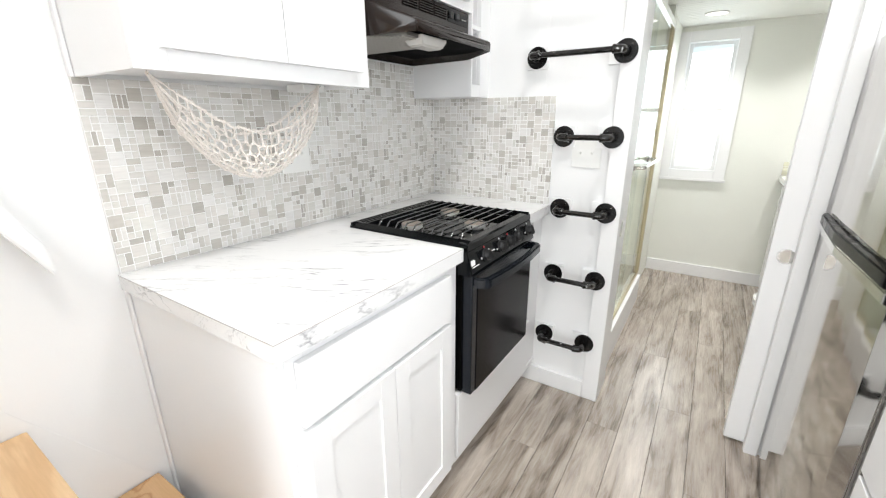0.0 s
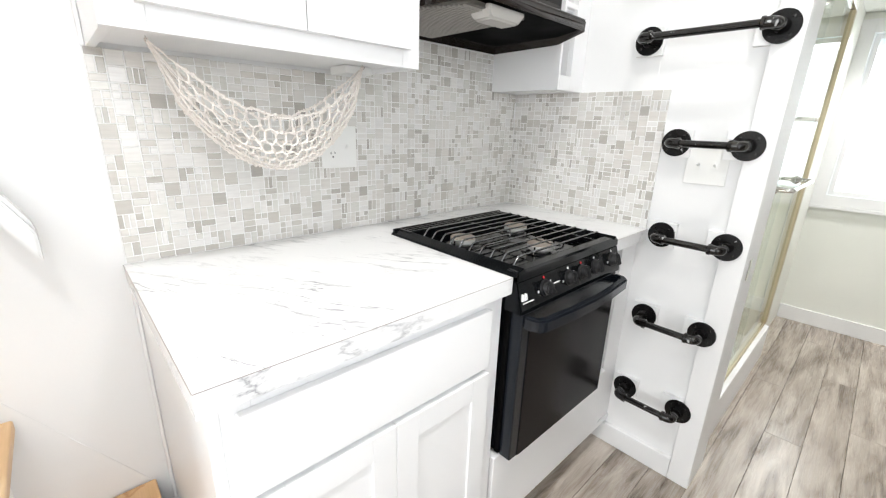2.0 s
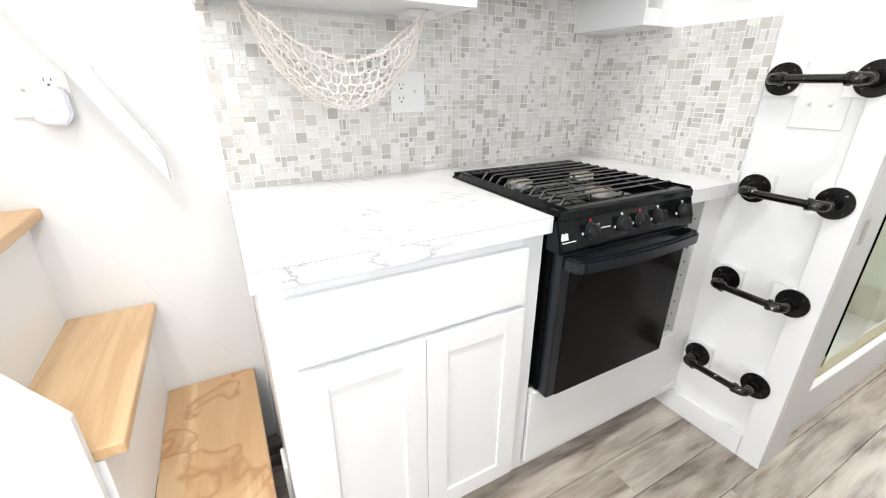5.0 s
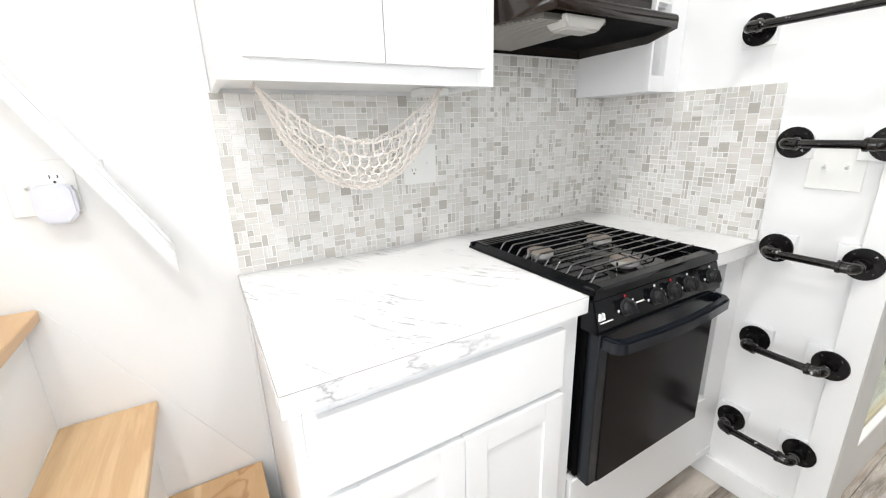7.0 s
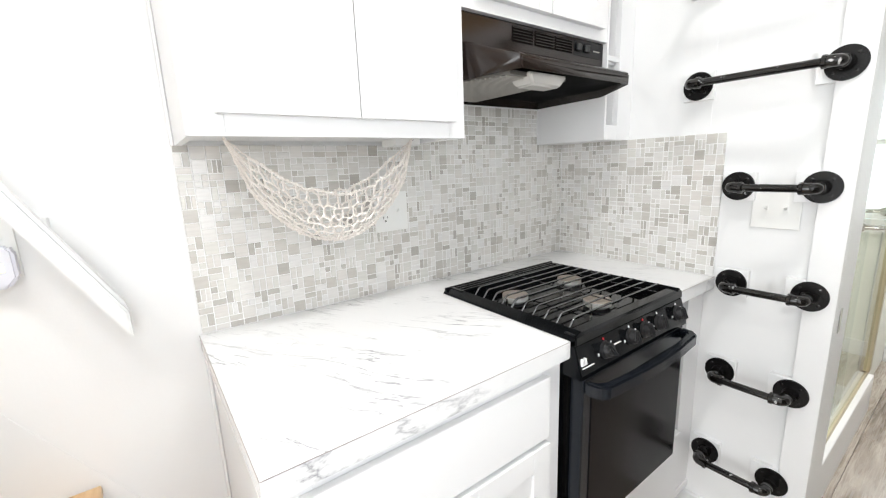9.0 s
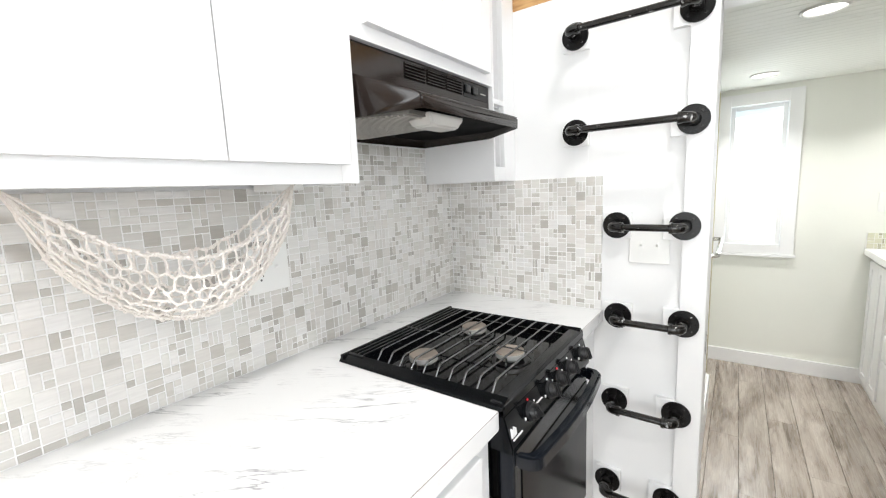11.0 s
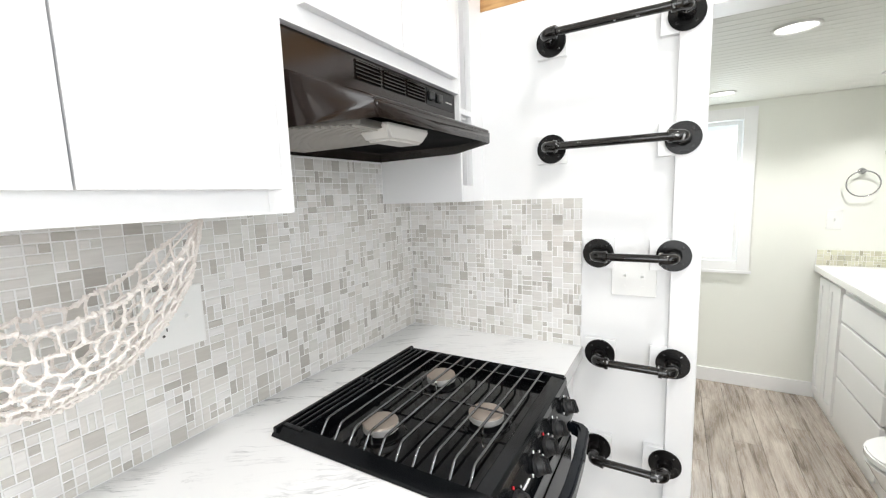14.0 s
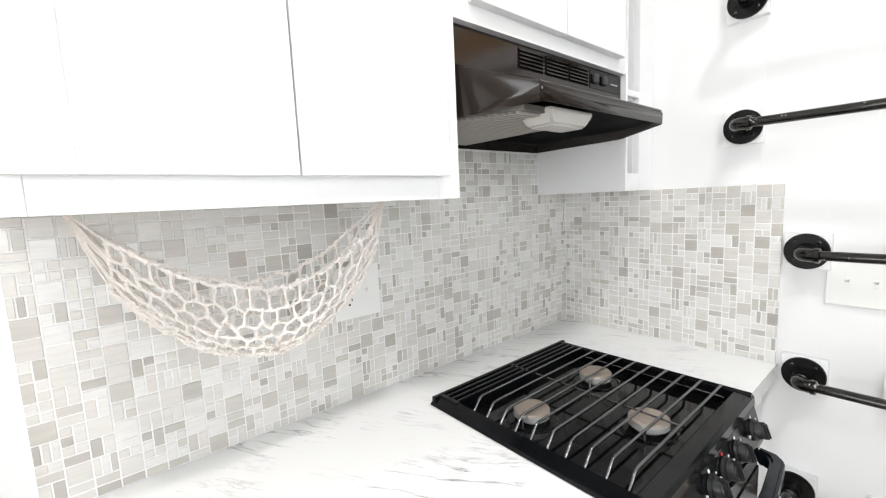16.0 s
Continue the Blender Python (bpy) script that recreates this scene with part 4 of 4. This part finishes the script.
# ---------- doorway: sliding door ----------
door = thing("pocket_door", (1.6, 0.05, 0), "white sliding pocket door, mostly open, with round pull", "door")
part("slab", bm_box(1.432, 2.05, 0.034, 0.070, 0.012, 1.837, 0.002), trim_paint, door)
pl = bm_cyl((1.482, 0.0338, 0.815), (1.482, 0.0315, 0.815), 0.027, segs=32, bevel=0.0008)
pull = part("round_pull", pl, steel, door, "round brushed-metal flush pull")
part("pull_cup", bm_cyl((1.482, 0.0312, 0.815), (1.482, 0.0305, 0.815), 0.021, segs=28), chrome, pull)
strike = thing("strike_plate", (0.93, 0.05, 0.83), "small metal strike plate on the door jamb", "door hardware")
part("plate", bm_box(0.9282, 0.9298, 0.038, 0.066, 0.80, 0.87, 0.0006), steel, strike)

# ---------- fridge and cabinet on the opposite side ----------
fr = thing("refrigerator", (1.9, -0.39, 0), "stainless steel top-freezer refrigerator with dark handles", "refrigerator")
FX, FY0, FY1 = 1.540, -0.765, -0.045
part("body", bm_box(FX + 0.055, W - 0.02, FY0 - 0.014, FY1 - 0.002, 0.02, 1.49, 0.006), enamel_satin, fr, "black cabinet body")


def bowed(z0, z1):
    n = 12
    front = []
    for i in range(n + 1):
        s = i / n
        y = FY0 + (FY1 - FY0) * s
        e = min(s, 1 - s)
        front.append((FX - 0.012 * (1 - (2 * s - 1) ** 2) + (0.012 if e == 0 else 0), y))
    return bm_prism(front + [(FX + 0.05, FY1), (FX + 0.05, FY0)], "z", z0, z1, 0.002)


fd = part("freezer_door", bowed(1.003, 1.49), fridge_steel, fr, "brushed stainless freezer door")
rd = part("fridge_door", bowed(0.06, 0.965), fridge_steel, fr, "brushed stainless fridge door")
for dr, z0, z1, mat, out in ((fd, 0.968, 1.001, flange_black, 0.0), (rd, 0.934, 0.963, chrome, 0.008)):
    hpts = [(FX - 0.001, FY1 - 0.02), (FX - 0.020 + out, FY1 - 0.05), (FX - 0.034 + out, FY1 - 0.30), (FX - 0.022 + out, FY0 + 0.06), (FX + 0.001, FY0 + 0.03)]
    part("handle", bm_prism(hpts, "z", z0, z1, 0.004), mat, dr, "slim curved handle")
part("base_grille", bm_box(FX + 0.03, FX + 0.054, FY0 + 0.01, FY1 - 0.01, 0.0, 0.055, 0.003), enamel_satin, fr)

side = thing("side_cabinet", (1.9, -1.1, 0), "white painted drawer cabinet beside the refrigerator", "cabinet")
part("body", bm_box(1.570, W - 0.002, -1.50, -0.786, 0.0, 0.875, 0.002), cabinet_paint, side)
part("top", bm_box(1.545, W - 0.002, -1.51, -0.785, 0.8755, 0.915, 0.002), marble_top, side)
for z0, z1 in ((0.12, 0.36), (0.37, 0.61), (0.62, 0.86)):
    part("drawer_front", bm_box(1.550, 1.5695, -1.485, -0.795, z0, z1, 0.003), cabinet_paint, side)

# ---------- bathroom ----------
win = thing("window_1", (1.08, FAR, 1.36), "white sash window with frosted panes in a flat casing", "window", kind="structure")
bm = bm_box(0.852, 0.925, FAR - 0.018, FAR - 0.0005, 0.82, 1.90, 0.002)
bm_box(1.235, 1.308, FAR - 0.018, FAR - 0.0005, 0.82, 1.90, 0.002, 2, bm)
bm_box(0.925, 1.235, FAR - 0.018, FAR - 0.0005, 1.825, 1.90, 0.002, 2, bm)
bm_box(0.925, 1.235, FAR - 0.018, FAR - 0.0005, 0.82, 0.885, 0.002, 2, bm)
part("casing", bm, trim_paint, win)
for z0, z1, yo in ((1.335, 1.825, 0.035), (0.885, 1.36, 0.018)):
    bm = bm_box(0.926, 0.953, FAR + yo - 0.012, FAR + yo + 0.012, z0, z1, 0.002)
    bm_box(1.207, 1.234, FAR + yo - 0.012, FAR + yo + 0.012, z0, z1, 0.002, 2, bm)
    bm_box(0.953, 1.207, FAR + yo - 0.012, FAR + yo + 0.012, z1 - 0.028, z1, 0.002, 2, bm)
    bm_box(0.953, 1.207, FAR + yo - 0.012, FAR + yo + 0.012, z0, z0 + 0.028, 0.002, 2, bm)
    sash = part("sash", bm, trim_paint, win)
    pane = part("pane", bm_box(0.953, 1.207, FAR + yo - 0.003, FAR + yo + 0.003, z0 + 0.028, z1 - 0.028), glass_frosted, sash, "frosted glass pane")
    pane.visible_shadow = False
part("stool", bm_box(0.84, 1.32, FAR - 0.028, FAR - 0.019, 0.80, 0.8205, 0.002), trim_paint, win)
structure("backdrop", bm_box(0.4, 1.8, FAR + 0.6, FAR + 0.62, 0.3, 2.5), sky_glow, "bright pale daylight outside the window", "backdrop")

# shower enclosure
structure("wall_shower_end", bm_box(0.0, 0.875, 1.335, 1.40, 0, 1.935), bath_paint, "cream painted end wall of the shower", "wall")
structure("wall_closet", bm_box(0.80, 0.858, 1.4005, FAR, 0, 1.935), bath_paint, "cream painted wall beside the window", "wall")
shower = thing("shower_stall", (0.45, 0.72, 0), "cream fibreglass shower stall with sliding glass door", "shower")
part("surround", bm_box(0.002, 0.02, 0.1155, 1.334, 0.10, 1.93), shower_wall, shower)
part("surround", bm_box(0.021, 0.84, 0.1155, 0.130, 0.10, 1.93), shower_wall, shower)
part("surround", bm_box(0.021, 0.84, 1.320, 1.3345, 0.10, 1.93), shower_wall, shower)
part("pan", bm_box(0.002, 0.835, 0.116, 1.334, 0.0, 0.10, 0.004), porcelain, shower)
part("curb", bm_box(0.8355, 0.905, 0.1605, 1.334, 0.0, 0.20, 0.006), trim_paint, shower, "white shower threshold")
bm = bm_box(0.855, 0.885, 0.1605, 1.334, 0.2005, 0.222, 0.002)
part("bottom_track", bm, brass_frame, shower)
part("top_track", bm_box(0.850, 0.890, 0.1605, 1.334, 1.80, 1.84, 0.002), chrome, shower)
part("frame_post", bm_box(0.850, 0.890, 0.1605, 0.190, 0.223, 1.799, 0.002), brass_frame, shower)
part("frame_post", bm_box(0.850, 0.890, 1.285, 1.3335, 0.223, 1.799, 0.002), brass_frame, shower)
for x, y0, y1 in ((0.862, 0.1905, 0.78), (0.876, 0.40, 1.2845)):
    gp = part("glass_panel", bm_box(x - 0.003, x + 0.003, y0, y1, 0.2225, 1.799), glass_clear, shower, "clear glass sliding panel")
    gp.visible_shadow = False
part("filler_post", bm_box(0.8365, 0.905, 0.1303, 0.1602, 0.0, 1.85, 0.001), trim_paint, shower, "white filler post")
bar = part("towel_bar", bm_tube([(0.88, 0.46, 1.05), (0.925, 0.46, 1.05), (0.935, 0.475, 1.05), (0.935, 0.98, 1.05), (0.925, 0.995, 1.05), (0.88, 0.995, 1.05)], 0.009, 12), chrome, shower, "chrome towel bar")
for yy in (0.46, 0.995):
    part("rosette", bm_cyl((0.8795, yy, 1.05), (0.895, yy, 1.05), 0.021, 0.013, 20, 0.001), chrome, bar)

# vanity
van = thing("bathroom_vanity", (1.9, 1.5, 0), "white painted bathroom vanity with doors and drawers", "vanity")
part("body", bm_box(1.69, W - 0.002, 1.03, FAR - 0.016, 0.0, 0.838, 0.002), cabinet_paint, van)
shaker("door", van, 1.6895, 1.905, 2.085, 0.06, 0.81, axis="x", sign=-1, stile=0.045)
shaker("door", van, 1.6895, 1.715, 1.900, 0.06, 0.81, axis="x", sign=-1, stile=0.045)
for z0, z1 in ((0.645, 0.795), (0.482, 0.632), (0.332, 0.470), (0.06, 0.320)):
    part("drawer", bm_box(1.670, 1.6895, 1.10, 1.67, z0, z1, 0.004), cabinet_paint, van)
vt = tagged(part("bathroom_countertop", bm_box(1.645, W - 0.002, 1.01, FAR - 0.001, 0.8385, 0.878, 0.004), vanity_top), "plain white vanity top", "countertop")
basin = thing("sink_basin", (1.95, 1.45, 0.88), "white drop-in wash basin on the vanity top", "sink")
bs = bm_cyl((1.95, 1.45, 0.8785), (1.95, 1.45, 0.888), 0.205, 0.20, 40, 0.003)
part("rim", bs, porcelain, basin)

vs = tagged(part("vanity_backsplash", bm_box(1.648, W - 0.002, FAR - 0.0055, FAR - 0.0006, 0.8785, 0.975), grout), "low mosaic tile strip behind the vanity", "backsplash")


ring_steel = metal("ring_steel", (0.36, 0.36, 0.36), 0.22)


def towel_ring(x, z):
    ob = thing("towel_ring", (x, FAR - 0.03, z), "chrome towel ring on the bathroom wall", "towel ring", "towel rings")
    part("mount", bm_cyl((x, FAR - 0.0005, z), (x, FAR - 0.03, z), 0.02, 0.012, 20, 0.001), ring_steel, ob)
    part("ring", bm_tube([(x + 0.075 * math.sin(a), FAR - 0.035, z - 0.075 + 0.075 * math.cos(a)) for a in [2 * math.pi * k / 32 for k in range(32)]], 0.0035, 8, True), ring_steel, ob)


towel_ring(1.825, 1.455)
towel_ring(1.985, 1.635)
wall_plate("bath_switch_plate", "white switch plate on the bathroom wall", (1.72, FAR - 0.0005, 1.165), 0.074, 0.118, 0, ("switch",))

# toilet
tl = thing("toilet", (1.75, 0.75, 0), "white porcelain toilet with closed lid", "toilet")


def oval(cx, cy, rx, ry, n=32):
    return [(cx + rx * math.cos(2 * math.pi * k / n), cy + ry * math.sin(2 * math.pi * k / n)) for k in range(n)]


bowl = bmesh.new()
rings = []
for z, rx, ry, cx in ((0.0, 0.17, 0.12, 1.80), (0.05, 0.16, 0.11, 1.80), (0.18, 0.17, 0.12, 1.78), (0.30, 0.22, 0.165, 1.73), (0.385, 0.25, 0.19, 1.715), (0.395, 0.24, 0.18, 1.715)):
    rings.append([bowl.verts.new((x, y, z)) for x, y in oval(cx + 0.03, 0.67, rx, ry)])
for a, b in zip(rings, rings[1:]):
    for k in range(32):
        bowl.faces.new((a[k], a[(k + 1) % 32], b[(k + 1) % 32], b[k]))
bowl.faces.new(rings[-1])
bowl.faces.new(rings[0][::-1])
part("bowl", bowl, porcelain, tl)
part("lid", bm_prism(oval(1.743, 0.67, 0.25, 0.19), "z", 0.3955, 0.425, 0.006), porcelain, tl)
part("tank", bm_box(1.97, W - 0.01, 0.45, 0.89, 0.38, 0.75, 0.02, 3), porcelain, tl)
part("tank_lid", bm_box(1.955, W - 0.008, 0.44, 0.90, 0.7505, 0.785, 0.008, 3), porcelain, tl)

# recessed lights
for lx, ly, lz in KITCHEN_LIGHTS + [(x, y, 1.936) for x, y in BATH_LIGHTS]:
    ob = thing("ceiling_light", (lx, ly, lz), "round white recessed ceiling light, lit", "light", "recessed lights")
    r = 0.064 if lz < 2 else 0.085
    ring = bm_tube([(lx + r * math.cos(2 * math.pi * k / 32), ly + r * math.sin(2 * math.pi * k / 32), lz - 0.003) for k in range(32)], 0.006, 8, True)
    part("trim_ring", ring, plastic_white, ob)
    part("diffuser", bm_cyl((lx, ly, lz + 0.006), (lx, ly, lz - 0.002), r - 0.003, segs=32), lamp_glow, ob, "glowing diffuser")

# ---------- floor planks ----------
floor = bpy.data.objects["floor"]
random.seed(11)
PW = 0.129
plank_cache = {}


def plank(x0, x1, y0, y1):
    w, l = round(x1 - x0, 4), round(y1 - y0, 4)
    if (w, l) not in plank_cache:
        b = bmesh.new()
        e, g = 0.0007, 0.0003
        base_v = [b.verts.new(p) for p in ((0, 0, -0.004), (w, 0, -0.004), (w, l, -0.004), (0, l, -0.004))]
        top_v = [b.verts.new(p) for p in ((e, g, 0), (w - e, g, 0), (w - e, l - g, 0), (e, l - g, 0))]
        b.faces.new(top_v)
        for k in range(4):
            b.faces.new((base_v[k], base_v[(k + 1) % 4], top_v[(k + 1) % 4], top_v[k]))
        me = bpy.data.meshes.new("plank")
        b.to_mesh(me)
        b.free()
        me.materials.append(plank_mat)
        plank_cache[w, l] = me
    ob = new("plank", plank_cache[w, l])
    ob.location = (x0, y0, 0)
    ob.parent = floor


x = 0.0
row = 0
while x < W:
    x1 = min(W, x + (PW if row else 0.151))
    y = BACK - (row * 0.47) % 1.22
    while y < FAR:
        y1 = y + 1.22
        a, b = max(y, BACK), min(y1, FAR)
        if b - a > 0.02:
            plank(x + 0.0004, x1 - 0.0004, a + 0.0001, b - 0.0001)
        y = y1
    x = x1
    row += 1

# ---------- mosaic tiles ----------
MOD, GAP, TH = 0.0327, 0.0024, 0.006
tile_cache = {}


def tile_mesh(w, h, material):
    key = (round(w, 5), round(h, 5), material.name)
    if key not in tile_cache:
        e = 0.0008
        v = [(0, 0, 0), (w, 0, 0), (w, h, 0), (0, h, 0), (0, 0, TH - e), (w, 0, TH - e), (w, h, TH - e), (0, h, TH - e),
             (e, e, TH), (w - e, e, TH), (w - e, h - e, TH), (e, h - e, TH)]
        f = [(8, 9, 10, 11)]
        for k in range(4):
            n = (k + 1) % 4
            f += [(k, n, n + 4, k + 4), (k + 4, n + 4, n + 8, k + 8)]
        me = bpy.data.meshes.new("tile")
        me.from_pydata(v, [], f)
        me.materials.append(material)
        tile_cache[key] = me, v, f
    return tile_cache[key]


LAYOUTS = ["full", "full", "full", "full", "full", "full", "2h", "2h", "2v", "2v", "1h2s", "2s1h", "1v2s", "2s1v", "3v", "4s"]


def module(kind):
    a, h, g = MOD - GAP, (MOD - 2 * GAP) / 2, (MOD - GAP) / 2 + GAP / 2
    t3, g3 = (MOD - 3 * GAP) / 3, MOD / 3
    return {"full": [(0, 0, a, a)], "2h": [(0, 0, a, h), (0, g, a, h)], "2v": [(0, 0, h, a), (g, 0, h, a)],
            "1h2s": [(0, 0, a, h), (0, g, h, h), (g, g, h, h)], "2s1h": [(0, g, a, h), (0, 0, h, h), (g, 0, h, h)],
            "1v2s": [(0, 0, h, a), (g, 0, h, h), (g, g, h, h)], "2s1v": [(g, 0, h, a), (0, 0, h, h), (0, g, h, h)],
            "3v": [(0, 0, t3, a), (g3, 0, t3, a), (2 * g3, 0, t3, a)], "4s": [(0, 0, h, h), (g, 0, h, h), (0, g, h, h), (g, g, h, h)]}[kind]


def mosaic(owner, m, cells, limit, material=tile_single):
    """Lay modules at the cells (u, v) of a sheet whose frame is m; pieces past the limit are joined."""
    single, verts, faces = 0, [], []
    for u, v, umax, vmax in cells:
        for du, dv, w, h in module(random.choice(LAYOUTS)):
            if v + dv < 0:
                dv, h = -v, h + v + dv
            w, h = min(w, umax - u - du), min(h, vmax - v - dv)
            if w < 0.004 or h < 0.004:
                continue
            me, vs, fs = tile_mesh(w, h, material)
            lift = random.uniform(-0.0006, 0.0004)
            place = m @ Matrix.Translation((u + du + GAP / 2, v + dv + GAP / 2, lift))
            if single < limit:
                ob = new("tile", me)
                ob.parent = owner
                ob.matrix_basis = place
                single += 1
            else:
                o = len(verts)
                verts += [tuple(place @ Vector(p)) for p in vs]
                faces += [tuple(i + o for i in q) for q in fs]
    if verts:
        me = bpy.data.meshes.new("tiles")
        me.from_pydata(verts, [], faces)
        me.materials.append(tile_joined)
        ob = new("tiles", me)
        ob.parent = owner
        ob["kind"] = "stuff"


random.seed(23)
TZ0, TZ1, TY0 = 0.9165, 1.3735, -1.411
bm = bm_box(0.0004, 0.0093, TY0, -0.0005, TZ0 - 0.0005, TZ1)
bm_box(0.0004, 0.0093, -0.7885, -0.1655, TZ1, 1.509, bm=bm)
long_sheet = structure("backsplash_long", bm, grout, "mosaic backsplash of pale grey stone and glass tiles", "backsplash")
# frame: u along +y, v up, face towards +x
ml = Matrix(((0, 0, 1, 0.0046), (1, 0, 0, TY0), (0, 1, 0, TZ0), (0, 0, 0, 1)))
cells = []
for i in range(44):
    shift = -random.choice((0.0, 0.5)) * MOD
    for j in range(15):
        cells.append((i * MOD, j * MOD + shift, -0.012 - TY0, TZ1 - TZ0))
ia = math.ceil((-0.7885 - TY0) / MOD - 0.4)
for i in range(ia, 40):
    for j in range(14, 19):
        if i * MOD < -0.1655 - TY0:
            cells.append((i * MOD, j * MOD, min(-0.1655 - TY0, (i + 1) * MOD), 1.509 - TZ0))
mosaic(long_sheet, ml, cells, 300)
short_sheet = structure("backsplash_short", bm_box(0.0095, 0.622, -0.0093, -0.0004, TZ0 - 0.0005, TZ1), grout, "mosaic backsplash of pale grey stone and glass tiles beside the ladder", "backsplash")
# frame: u along +x, v up, face towards -y
ms = Matrix(((1, 0, 0, 0.0115), (0, 0, -1, -0.0046), (0, 1, 0, TZ0), (0, 0, 0, 1)))
cells = []
for i in range(19):
    shift = -random.choice((0.0, 0.5)) * MOD
    cells += [(i * MOD, j * MOD + shift, 0.610, TZ1 - TZ0) for j in range(15)]
mosaic(short_sheet, ms, cells, 290)

mv = Matrix(((1, 0, 0, 1.650), (0, 0, -1, FAR - 0.0018), (0, 1, 0, 0.8790), (0, 0, 0, 1)))
mosaic(bpy.data.objects["vanity_backsplash"], mv, [(i * MOD, j * MOD, 0.545, 0.095) for i in range(17) for j in range(3)], 290, tile_bath)
